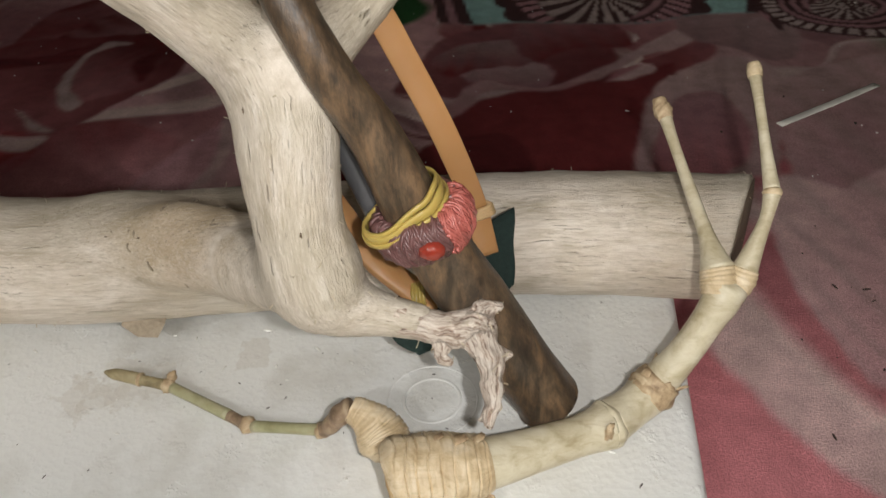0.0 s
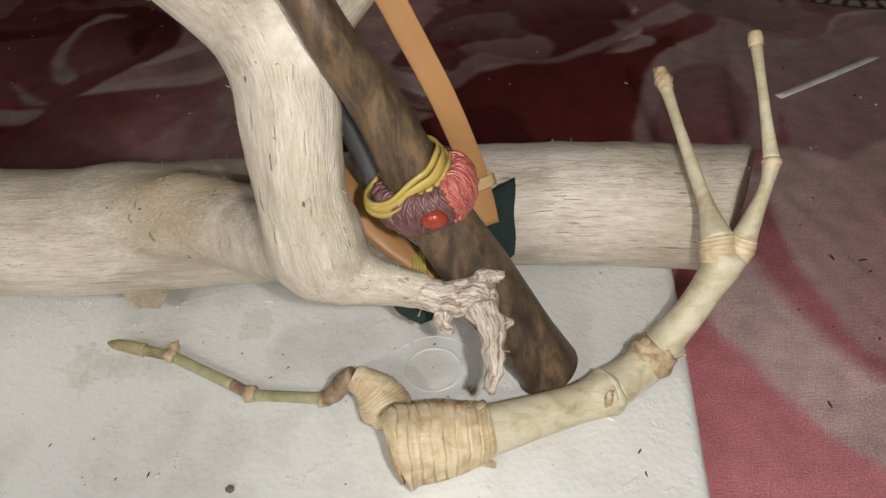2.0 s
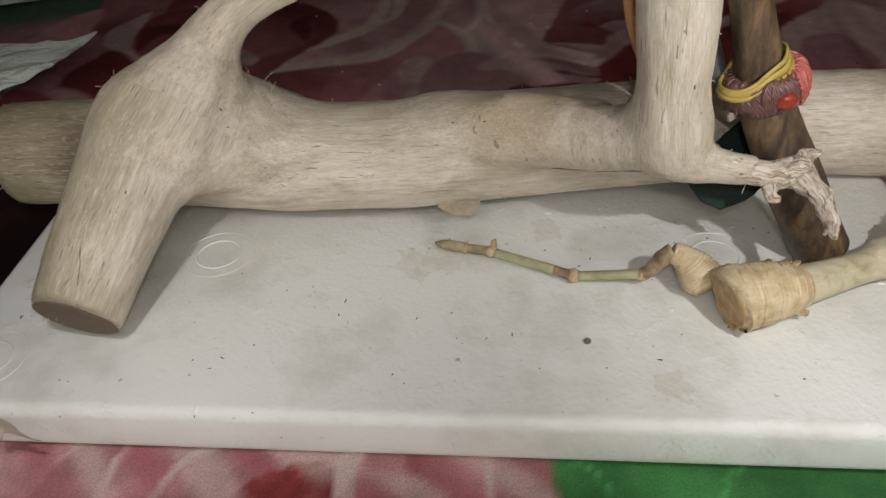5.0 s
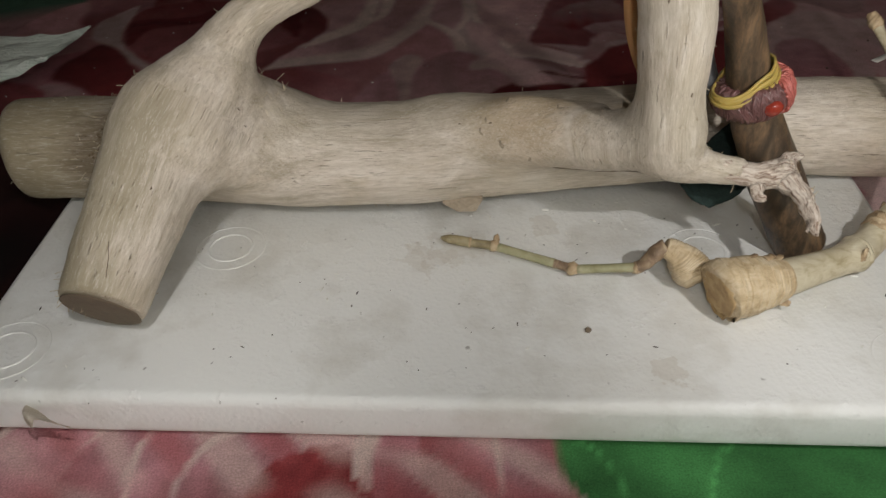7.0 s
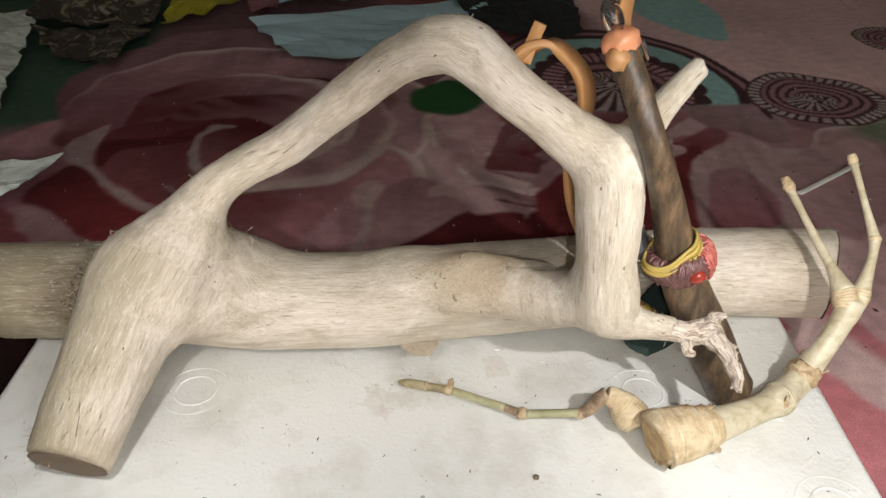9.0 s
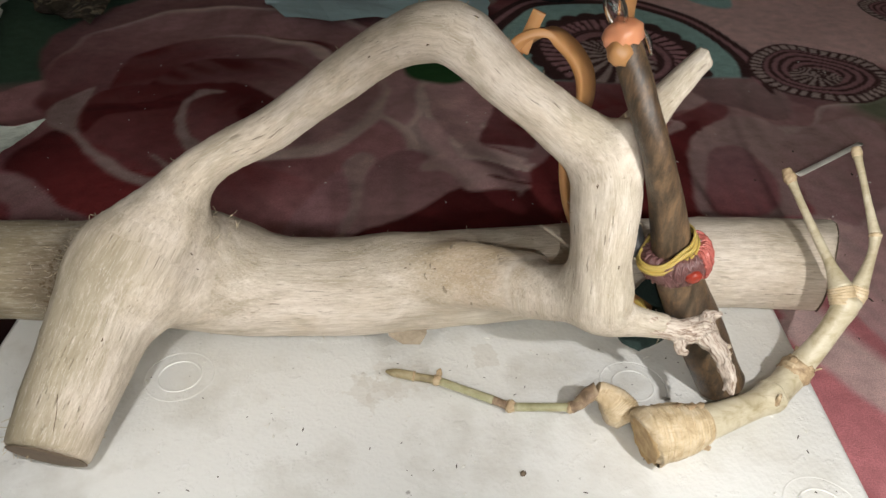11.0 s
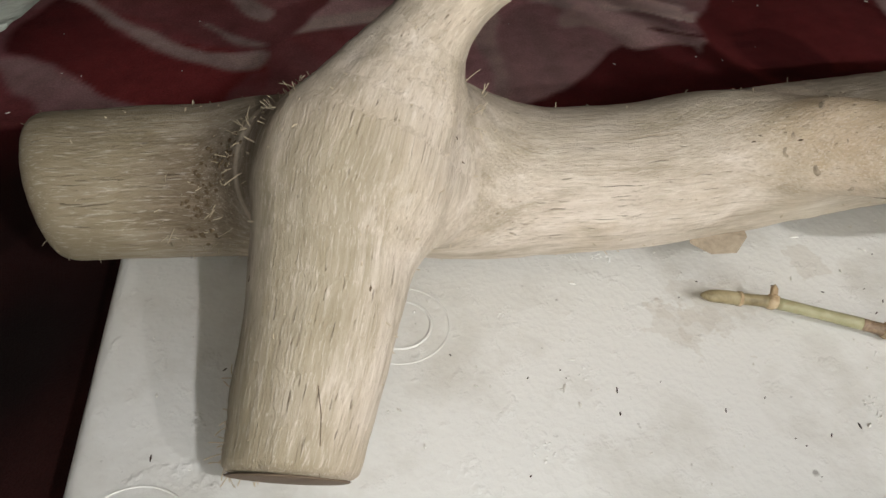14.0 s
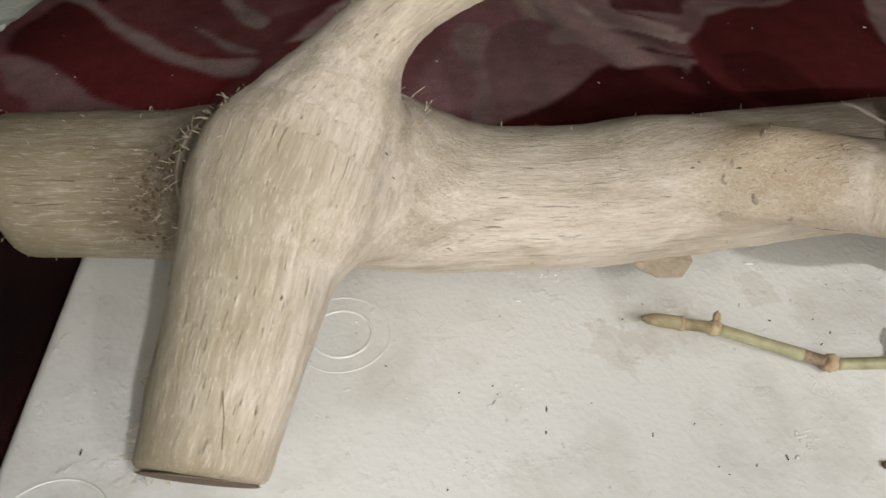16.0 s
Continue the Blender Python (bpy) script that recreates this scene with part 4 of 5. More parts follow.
def grain_of(verts):
    """For each vertex: the length along its nearest limb and its place across it."""
    v = np.asarray(verts)
    best, out, away = np.full(len(v), 9.0), np.zeros((len(v), 3)), np.zeros((len(v), 3))
    each = np.full((len(BOUGHS), len(v)), 9.0)
    for n, line in enumerate(BOUGHS):
        p = line[:, :3]
        t = np.gradient(p, axis=0)
        t /= np.linalg.norm(t, axis=1)[:, None]
        s, up = n * 1.7, np.array((0.1, 0.3, 1.0))
        for a, b, ra, rb, ta in zip(p[:-1], p[1:], line[:-1, 3], line[1:, 3], t):
            d = b - a
            size = np.linalg.norm(d)
            h = np.clip((v - a) @ d / size ** 2, 0, 1)
            off = v - a - h[:, None] * d
            dist = np.linalg.norm(off, axis=1) - ra - h * (rb - ra)
            side = np.cross(ta, up)
            side /= np.linalg.norm(side)
            up = np.cross(side, ta)
            each[n] = np.minimum(each[n], dist)
            near = dist < best
            best[near] = dist[near]
            out[near] = np.stack([s + h * size, off @ side, off @ up], 1)[near]
            away[near] = (off / (np.linalg.norm(off, axis=1)[:, None] + 1e-6))[near]
            s += size
    two = np.sort(each, axis=0)
    sure = np.clip((two[1] - two[0]) / 0.012, 0, 1) if len(BOUGHS) > 1 else np.ones(len(v))
    return out, away * sure[:, None], sure


def roughened(verts, amount, scale):
    out = []
    for v in verts:
        p = Vector(v)
        out.append(p + noise.noise_vector(p * scale) * amount + noise.noise_vector(p * scale * 3.1) * amount * 0.35)
    return out


def wooden(name, f, material, parent, amount=0.0009, scale=38, label="", flutes=0.0006):
    v, q = f.skin()
    g, away, sure = grain_of(v)
    # shallow flutes along the grain
    ang = np.arctan2(g[:, 2], g[:, 1])
    ca, sa = np.cos(ang), np.sin(ang)
    flute = np.array([noise.noise(Vector((2.2 * a, 2.2 * b, 9 * c))) + 0.45 * noise.noise(Vector((7 * a, 7 * b, 22 * c + 5))) for a, b, c in zip(ca, sa, g[:, 0])])
    v = v + away * (flute * flutes)[:, None]
    ob = piece(name, roughened(v, amount, scale), q.tolist(), material, parent, label)
    ob.data.attributes.new("grain", "FLOAT_VECTOR", "POINT").data.foreach_set("vector", g.astype(np.float32).ravel())
    ob.data.attributes.new("sure", "FLOAT", "POINT").data.foreach_set("value", sure.astype(np.float32))
    return ob


def fibres(name, surface, count, seed, material, parent, length=0.004, about=None, reach=0.02):
    """Loose wood fibres standing off a surface."""
    rnd = random.Random(seed)
    me = surface.data
    pool = list(me.vertices) if about is None else [v for v in me.vertices if min((v.co - Vector(p)).length for p in about) < reach]
    sets = []
    for _ in range(count):
        pv = pool[rnd.randrange(len(pool))]
        n, c = pv.normal, pv.co
        if c.z < 0.012:
            continue
        side = Vector((rnd.uniform(-1, 1), rnd.uniform(-1, 1), rnd.uniform(-1, 1)))
        size = length * rnd.uniform(0.35, 1.25)
        a = c - n * 0.0004
        b = c + (n * 0.5 + side * 0.5) * size * 0.55
        d = c + (n * 0.6 + side * 0.9) * size
        sets.append(tube([(*a, 0.00005), (*b, 0.000045), (*d, 0.00002)], 3, 2, caps=False))
    return tagged(piece(name, *merged(*sets), material, parent, "fine pale loose wood fibres"), kind="stuff")


def blob(centre, axes, material, name, parent, label="", seg=20, seed=0, rough=0.0):
    bm = bmesh.new()
    bmesh.ops.create_uvsphere(bm, u_segments=seg, v_segments=seg // 2 + 2, radius=1.0)
    m = Matrix([list(col) for col in zip(*axes)]).to_4x4()
    for v in bm.verts:
        k = 1 + rough * noise.noise(v.co * 2.2 + Vector((seed, 0, 0)))
        v.co = m @ (v.co * k) + Vector(centre)
    return part(name, bm, material, parent, label)


def flake(name, place, out, along, size, material, parent, seed):
    """A small curled papery scrap."""
    rnd = random.Random(seed)
    o, t = np.array(out, float), np.array(along, float)
    o /= np.linalg.norm(o)
    t /= np.linalg.norm(t)
    w = np.cross(o, t)
    verts, faces = [], []
    for i in range(5):
        for j in range(6):
            u, v = i / 4, j / 5 - 0.5
            jag = rnd.uniform(-0.12, 0.12) if i == 4 else 0
            p = np.array(place) + t * size * (u * 0.9 + jag) + w * size * v * (1.1 - 0.3 * u) + o * size * (0.25 * u * u - 0.45 * v * v)
            verts += [p, p + o * 0.0005]
    n = 12
    for i in range(4):
        for j in range(5):
            a = i * n + j * 2
            faces += [(a, a + n, a + n + 2, a + 2), (a + 1, a + 3, a + n + 3, a + n + 1)]
    for i in range(4):
        for j in (0, 5):
            a = i * n + j * 2
            faces.append((a, a + 1, a + n + 1, a + n) if j == 0 else (a, a + n, a + n + 1, a + 1))
    for i in (0, 4):
        for j in range(5):
            a = i * n + j * 2
            faces.append((a, a + 2, a + 3, a + 1) if i == 0 else (a, a + 1, a + 3, a + 2))
    return piece(name, verts, faces, material, parent)


def build_driftwood():
    thing = tagged(new("driftwood"), "pale bleached driftwood log with an arched branch on foam", "driftwood")
    f = Field((-0.47, 0.14, -0.012), (0.18, 0.40, 0.27), 0.0024)
    bough(f, [(-0.49, 0.3497, 0.0330, 0.0320), (-0.36, 0.3309, 0.0374, 0.0338), (-0.2, 0.2950, 0.0440, 0.0317), (-0.08, 0.3035, 0.0417, 0.0315), (0.05, 0.3135, 0.0370, 0.0318), (0.20, 0.3045, 0.0305, 0.0342)], 0.01)
    f.cut((0.1488, 0.305, 0.0335), (1, -0.52, 0.05), 0.1, 0.0015)
    f.cut((-0.4455, 0.35, 0.04), (-1, -0.12, 0.0), 0.06, 0.013)
    # webs that join the branch to the log
    f.bough([(-0.342, 0.327, 0.042, 0.031), (-0.315, 0.276, 0.080, 0.029)], 0.012)
    f.bough([(-0.255, 0.308, 0.046, 0.027), (-0.300, 0.268, 0.072, 0.024)], 0.018)
    f.bough([(-0.270, 0.318, 0.055, 0.027), (-0.290, 0.288, 0.096, 0.019)], 0.014)
    # leg, arch, elbow and heel in one run
    bough(f, [(-0.3647, 0.1593, -0.0093, 0.0215), (-0.3458, 0.188, 0.0249, 0.0219), (-0.3284, 0.2255, 0.0570, 0.0255), (-0.3105, 0.2735, 0.0840, 0.0285), (-0.2886, 0.297, 0.1060, 0.0194), (-0.268, 0.302, 0.1290, 0.0132), (-0.2241, 0.3085, 0.1520, 0.0125), (-0.1822, 0.2985, 0.1865, 0.0123), (-0.155, 0.2760, 0.2130, 0.0130),
              (-0.132, 0.2554, 0.2250, 0.0146), (-0.102, 0.2500, 0.2020, 0.0133), (-0.0744, 0.2455, 0.1808, 0.0143), (-0.0541, 0.2385, 0.1650, 0.0178), (-0.051, 0.2262, 0.1291, 0.0174), (-0.0506, 0.2208, 0.0970, 0.0148), (-0.0455, 0.2195, 0.0786, 0.0127), (-0.0227, 0.2204, 0.0693, 0.0085), (-0.0101, 0.2175, 0.0685, 0.007)], 0.014)
    f.cut((-0.3455, 0.1885, 0.0245), (-0.22, -0.88, -0.42), 0.06)
    f.bough([(-0.048, 0.224, 0.090, 0.0155), (-0.072, 0.243, 0.0755, 0.0165), (-0.105, 0.268, 0.068, 0.019), (-0.16, 0.292, 0.060, 0.018)], 0.016)
    f.bough([(-0.150, 0.280, 0.068, 0.008), (-0.120, 0.276, 0.0775, 0.0085), (-0.098, 0.270, 0.080, 0.0065), (-0.075, 0.262, 0.080, 0.008)], 0.006)
    f.bough([(-0.128, 0.266, 0.062, 0.007), (-0.108, 0.262, 0.070, 0.007), (-0.085, 0.250, 0.074, 0.008)], 0.007)
    bough(f, [(-0.047, 0.238, 0.165, 0.0150), (-0.027, 0.257, 0.1775, 0.0100), (0.014, 0.284, 0.2055, 0.0056)], 0.006)
    f.cut((0.0085, 0.2800, 0.2020), (0.6, 0.3, 0.10), 0.02, 0.0012)
    f.bough([(-0.056, 0.236, 0.166, 0.0155), (-0.0455, 0.237, 0.1775, 0.0100)], 0.004)
    body = wooden("log_and_arch", f, M_WOOD, thing)
    # the broken root end, with its peeled skin
    g = Field((-0.03, 0.165, 0.005), (0.05, 0.245, 0.10), 0.0011)
    BOUGHS.clear()
    bough(g, [(-0.018, 0.219, 0.0688, 0.0068), (0.0, 0.214, 0.067, 0.0066), (0.012, 0.2115, 0.068, 0.0078)], 0.004)
    bough(g, [(0.010, 0.212, 0.069, 0.006), (0.0165, 0.216, 0.075, 0.0035), (0.0215, 0.2155, 0.0765, 0.002)], 0.003)
    bough(g, [(0.012, 0.2105, 0.0670, 0.0062), (0.0165, 0.200, 0.0650, 0.0050), (0.0172, 0.187, 0.0622, 0.0040), (0.0156, 0.1735, 0.0585, 0.0018)], 0.003)
    bough(g, [(0.014, 0.206, 0.064, 0.005), (0.021, 0.202, 0.063, 0.0028), (0.0245, 0.2015, 0.064, 0.0015)], 0.002)
    bough(g, [(-0.001, 0.210, 0.064, 0.004), (-0.0018, 0.2055, 0.0595, 0.0024), (0.001, 0.204, 0.0585, 0.0016)], 0.002)
    bough(g, [(0.0165, 0.186, 0.061, 0.002), (0.0125, 0.176, 0.0575, 0.0009)], 0.001)
    claw = wooden("broken_root", g, M_CLAW, thing, 0.0015, 190, "splintered root end with peeling brown skin", 0.0006)
    fibres("wood_fibres", body, 800, 5, M_FIBRE, thing, 0.0015)
    fibres("ridge_fibres", body, 110, 15, M_FIBRE, thing, 0.0042, [(-0.364, 0.300, 0.080), (-0.374, 0.300, 0.060), (-0.376, 0.294, 0.036), (-0.338, 0.295, 0.104), (-0.268, 0.300, 0.085)], 0.020)
    fibres("torn_fibres", body, 45, 16, M_FIBRE, thing, 0.0045, [(-0.368, 0.200, 0.030), (-0.365, 0.195, 0.020), (-0.372, 0.215, 0.045)], 0.014)
    fibres("root_fibres", claw, 50, 6, M_FIBRE, thing, 0.003)
    # weathered end grain, with the shade on the sawn faces put into its colour
    for c, n, r in (((-0.3460, 0.1885, 0.0240), (-0.22, -0.88, -0.42), 0.0205), ((0.1488, 0.305, 0.0335), (1, -0.52, 0.05), 0.0322)):
        n = Vector(n).normalized()
        t = n.orthogonal().normalized()
        blob(Vector(c) + n * 0.0002, (t * r, n.cross(t) * r, n * 0.0012), M_SHADED_END_AND_SPECK, "shaded_end_grain", thing, "weathered sawn end, its shade put into the grey colour", 28, r * 99, 0.05)
    # knots, a crack, a painted shadow gap and scraps of bark, laid on the wood's own surface
    pts = np.array([v.co for v in body.data.vertices])

    def on_wood(p):
        i = int(np.argmin(((pts - np.array(p)) ** 2).sum(1)))
        return body.data.vertices[i].co.copy(), body.data.vertices[i].normal.copy()

    rnd = random.Random(12)
    for p, along, size in (((-0.269, 0.268, 0.092), (-0.2, -0.4, 0.8), 0.0014), ((-0.267, 0.266, 0.085), (-0.2, -0.4, 0.8), 0.0012), ((-0.315, 0.222, 0.073), (-0.3, -0.6, -0.6), 0.0013), ((-0.343, 0.234, 0.069), (-0.3, -0.6, -0.6), 0.0013), ((-0.155, 0.264, 0.083), (1, 0, 0), 0.0012),
                           ((-0.119, 0.245, 0.238), (0.5, 0, -0.5), 0.0015), ((-0.145, 0.245, 0.222), (0.5, 0, 0.3), 0.0013), ((-0.178, 0.262, 0.205), (0.5, 0, 0.4), 0.0012), ((-0.135, 0.266, 0.078), (1, 0, 0), 0.0013), ((-0.368, 0.296, 0.080), (1, 0, 0.2), 0.0040), ((-0.060, 0.22, 0.160), (0, 0, 1), 0.0015), ((-0.045, 0.205, 0.120), (0, 0, 1), 0.0014)):
        c, n = on_wood(p)
        t = Vector(along).normalized()
        t = (t - n * t.dot(n)).normalized()
        w = n.cross(t)
        blob(c - n * size * 0.18, (t * size, w * size * 0.36, n * size * 0.3), M_PIT_AND_GAP, "knot_mark", thing, "", 10, size * 999, 0.8)
    # the first line is a crack; the second paints the shadow under the heel
    for path, r in (([(-0.3365, 0.172, 0.036), (-0.3345, 0.184, 0.049), (-0.3325, 0.196, 0.063)], 0.00022), ([(-0.100, 0.252, 0.0500), (-0.085, 0.243, 0.0545), (-0.0712, 0.233, 0.0590), (-0.058, 0.224, 0.0630), (-0.047, 0.216, 0.0680)], 0.0006)):
        rows = []
        for p in spline(path, 2):
            c, n = on_wood(p)
            rows.append((*(c - n * r * 0.3), r))
        piece("crack_and_shadow_gap", *tube(rows, 5, 1), M_PIT_AND_GAP, thing)
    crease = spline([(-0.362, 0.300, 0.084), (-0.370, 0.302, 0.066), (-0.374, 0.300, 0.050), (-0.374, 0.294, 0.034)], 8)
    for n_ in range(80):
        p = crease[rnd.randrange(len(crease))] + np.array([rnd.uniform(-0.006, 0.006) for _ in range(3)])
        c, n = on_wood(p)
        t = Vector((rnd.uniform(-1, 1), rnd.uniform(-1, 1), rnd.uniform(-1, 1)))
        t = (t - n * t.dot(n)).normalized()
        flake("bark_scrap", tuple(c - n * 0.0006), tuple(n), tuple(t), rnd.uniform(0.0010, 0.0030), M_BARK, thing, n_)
    for n_ in range(22):
        c, n = on_wood((rnd.uniform(-0.150, -0.078), rnd.uniform(0.262, 0.282), rnd.uniform(0.062, 0.088)))
        t = Vector((1.0, rnd.uniform(-0.6, 0.3), rnd.uniform(-0.3, 0.5)))
        t = (t - n * t.dot(n)).normalized()
        flake("bark_scrap", tuple(c - n * 0.0012), tuple(n), tuple(t), rnd.uniform(0.0025, 0.006), M_FLAKE, thing, 90 + n_)
    # a flake of wood torn from the underside
    bm = bmesh.new()
    out = [(-0.163, 0.2725, 0.0195), (-0.154, 0.2675, 0.0160), (-0.143, 0.2655, 0.0170), (-0.1385, 0.2685, 0.0235), (-0.148, 0.277, 0.0240), (-0.160, 0.279, 0.0230)]
    lo = [bm.verts.new(p) for p in out]
    hi = [bm.verts.new((x, y + 0.003, z + 0.001)) for x, y, z in out]
    bm.faces.new(lo), bm.faces.new(hi[::-1])
    for a in range(6):
        bm.faces.new((lo[a], hi[a], hi[(a + 1) % 6], lo[(a + 1) % 6]))
    part("loose_flake", bm, M_FLAKE, thing, smooth=False)
    return thing


build_driftwood()


# ---- slingshot: dark stick, bound cord, rubber straps, suede pouch ----
def ribbon(rows, wide, thick, across):
    """A flat strap along rows (x, y, z, twist in degrees), across: its width's first direction."""
    line = spline(rows, 8)
    p = line[:, :3]
    t = np.gradient(p, axis=0)
    t /= np.linalg.norm(t, axis=1)[:, None]
    verts, faces = [], []
    n = len(p)
    for i in range(n):
        a = np.array(across, float)
        a -= t[i] * (a @ t[i])
        a /= np.linalg.norm(a)
        b = np.cross(t[i], a)
        w = math.radians(line[i, 3])
        a, b = a * math.cos(w) + b * math.sin(w), b * math.cos(w) - a * math.sin(w)
        for u, v in ((-1, -0.6), (-0.93, -1), (0.93, -1), (1, -0.6), (1, 0.6), (0.93, 1), (-0.93, 1), (-1, 0.6)):
            verts.append(p[i] + a * u * wide / 2 + b * v * thick / 2)
    for i in range(n - 1):
        for j in range(8):
            k = (j + 1) % 8
            faces.append((i * 8 + j, i * 8 + k, i * 8 + 8 + k, i * 8 + 8 + j))
    faces += [tuple(range(7, -1, -1)), tuple(range((n - 1) * 8, n * 8))]
    return verts, faces


AXIS = [(0.043, 0.2264, 0.0105), (0.0159, 0.2282, 0.0601), (-0.0051, 0.2297, 0.1031), (-0.022, 0.2259, 0.1493), (-0.0359, 0.2205, 0.1815), (-0.0548, 0.2345, 0.2284)]


def stick_frame(z):
    """Centre, direction and two cross directions of the stick at a height."""
    line = spline(AXIS, 10)
    i = int(np.argmin(np.abs(line[:, 2] - z)))
    d = line[min(i + 1, len(line) - 1)] - line[max(i - 1, 0)]
    d /= np.linalg.norm(d)
    a = np.cross((0, 1, 0), d)
    a /= np.linalg.norm(a)
    return line[i], d, a, np.cross(a, d)


def around(c, d, a, b, r, h=0.0, ang=0.0):
    return c + d * h + r * (math.cos(ang) * a + math.sin(ang) * b)


def build_slingshot():
    thing = tagged(new("slingshot"), "dark wooden slingshot stick bound with red cord and tan rubber straps", "slingshot")
    radii = (0.0149, 0.0145, 0.0117, 0.0090, 0.0075, 0.0072)
    rows = [(*p, r) for p, r in zip(AXIS, radii)]
    d0 = np.array(AXIS[0]) - np.array(AXIS[1])
    d0 /= np.linalg.norm(d0)
    rows = [(*(np.array(AXIS[0]) + d0 * 0.004), 0.0120), (*(np.array(AXIS[0]) + d0 * 0.002), 0.0150)] + rows
    v, q = tube(rows, 30, 14, lambda s, a: 1 + 0.025 * math.sin(2 * a + 9 * s) + 0.015 * math.sin(5 * a + 31 * s))
    piece("stick", [Vector(p) for p in roughened(v, 0.0005, 55)], q, M_STICK, thing)

    # cord ring wound round the stick: th 0 is east, th 1.57 towards the south
    c, d, a, b = stick_frame(0.1062)
    d = d * 0.72 + np.array((0, 0, 0.28))
    d /= np.linalg.norm(d)
    a = np.cross((0, 1, 0), d)
    a /= np.linalg.norm(a)
    b = np.cross(a, d)
    rnd = random.Random(4)
    spans = (("wound_cord", M_CORD, 0.0, 6.2832, 120, "dull maroon wound cord"), ("red_braid", M_BRAID, -0.35, 0.95, 34, "glossy bright red braid"))
    for name, mat, a0, a1, turns, label in spans:
        grow = 0.0 if name == "wound_cord" else 0.0014
        sets = []
        span = a1 - a0
        for way, winds, fat in ((1, 7, 0.0008), (-1, 9, 0.0007)):
            for n in range(14):
                rows = []
                count = int(96 * span / 6.2832) + 6
                for i in range(count + 1):
                    th = a0 + span * i / count
                    ph = way * winds * th + 6.2832 * n / 14
                    wob = 1 + 0.10 * math.sin(th * 9 + n) + rnd.uniform(-0.07, 0.07)
                    r = 0.0140 + grow + 0.0046 * math.cos(ph) * wob
                    rows.append((*around(c, d, a, b, r, (0.0076 + grow * 0.3) * math.sin(ph) * wob, th + 0.04 * math.sin(ph * 3)), fat * rnd.uniform(0.75, 1.25)))
                sets.append(tube(rows, 5, 2, caps=True))
        tagged(piece(name, *merged(*sets), mat, thing, label), kind="stuff")
    v, q = [], []
    for i, th in enumerate(np.linspace(0, 6.2832, 41)[:-1]):
        for ph in np.linspace(0, 6.2832, 13)[:-1]:
            v.append(around(c, d, a, b, 0.0140 + 0.0043 * math.cos(ph), 0.0073 * math.sin(ph), th))
    for i in range(40):
        for j in range(12):
            k, e = (i + 1) % 40, (j + 1) % 12
            q.append((i * 12 + j, k * 12 + j, k * 12 + e, i * 12 + e))
    piece("cord_core", v, q, M_CORD, thing)
    # wax drop on the front of the ring
    front = around(c, d, a, b, 0.0186, -0.0012, 1.36)
    blob(front, ((0.0048, 0, 0.0008), (0, 0.0034, 0), (-0.0008, -0.001, 0.0044)), M_BEAD, "wax_bead", thing, "glossy red wax drop", 24, 3, 0.1)
    # yellow rubber bands, just over the ring
    c2, d2, a2, b2 = stick_frame(0.1150)
    for lift, grow, tilt, wide in ((0.0004, 0.0016, 0.0012, 0.0036), (0.0030, 0.0010, 0.0024, 0.0022), (-0.0018, 0.0026, 0.0004, 0.0020)):
        rows = []
        for th in np.linspace(0, 6.2832, 33):
            r = 0.0116 + grow + 0.0070 * max(0, math.cos(th - 2.75)) ** 3
            rows.append((*around(c2, d2, a2, b2, r, lift + tilt * math.cos(th - 0.2) - 0.0026 * max(0, math.cos(th - 2.75)) + 0.0005 * math.sin(5 * th), th), 10 * math.sin(3 * th)))
        piece("rubber_band", *ribbon(rows, wide, 0.0011, tuple(d2)), M_YELLOW, thing, "flat stretched yellow rubber band")
    # straps and their knots
    piece("rubber_strap", *ribbon([(0.0190, 0.2640, 0.063, 0), (0.0155, 0.2690, 0.080, 5), (0.0090, 0.2665, 0.104, 0), (0.0022, 0.2645, 0.1248, 0), (-0.0095, 0.265, 0.1524, 0), (-0.0210, 0.264, 0.1779, 0), (-0.038, 0.256, 0.204, 0), (-0.0510, 0.2460, 0.228, 10), (-0.0525, 0.241, 0.256, 20)], 0.0106, 0.0017, (0.93, 0.35, 0.1)), M_TAN, thing, "flat tan rubber strap")
    piece("rubber_strap", *ribbon([(-0.004, 0.2470, 0.050, 0), (-0.0136, 0.2475, 0.058, 0), (-0.026, 0.2525, 0.067, 0), (-0.043, 0.2585, 0.092, 0), (-0.0605, 0.262, 0.130, 0), (-0.064, 0.263, 0.168, 0), (-0.0605, 0.260, 0.190, 0), (-0.0643, 0.258, 0.2045, 0), (-0.0736, 0.258, 0.2167, 0), (-0.0842, 0.258, 0.2229, 0), (-0.0958, 0.258, 0.2195, 0), (-0.101, 0.258, 0.213, 0)], 0.0120, 0.0040, (0.75, 0.62, -0.2)), M_TAN, thing, "flat tan rubber strap")
    piece("strap_end", *ribbon([(-0.096, 0.258, 0.214, 0), (-0.0925, 0.258, 0.225, 0), (-0.0895, 0.257, 0.234, 0)], 0.0065, 0.002, (0.8, -0.3, 0.5)), M_TAN, thing)
    kn = np.array((0.0140, 0.2690, 0.083))
    kd = np.array((-0.28, -0.1, 0.95))
    rows = []
    for i in range(41):
        th = 6.2832 * i / 9
        rows.append((*(kn + kd * 0.006 * (i / 40 - 0.5) + np.array((math.cos(th) * 0.0078, math.sin(th) * 0.0030 + math.cos(th) * 0.0024, 0.0))), 0.0011))
    piece("strap_knot", *tube(rows, 6, 1), M_KNOT, thing, "tied pale rubber binding")
    kn = np.array((-0.0115, 0.2470, 0.0565))
    rows = []
    for i in range(37):
        th = 6.2832 * i / 9
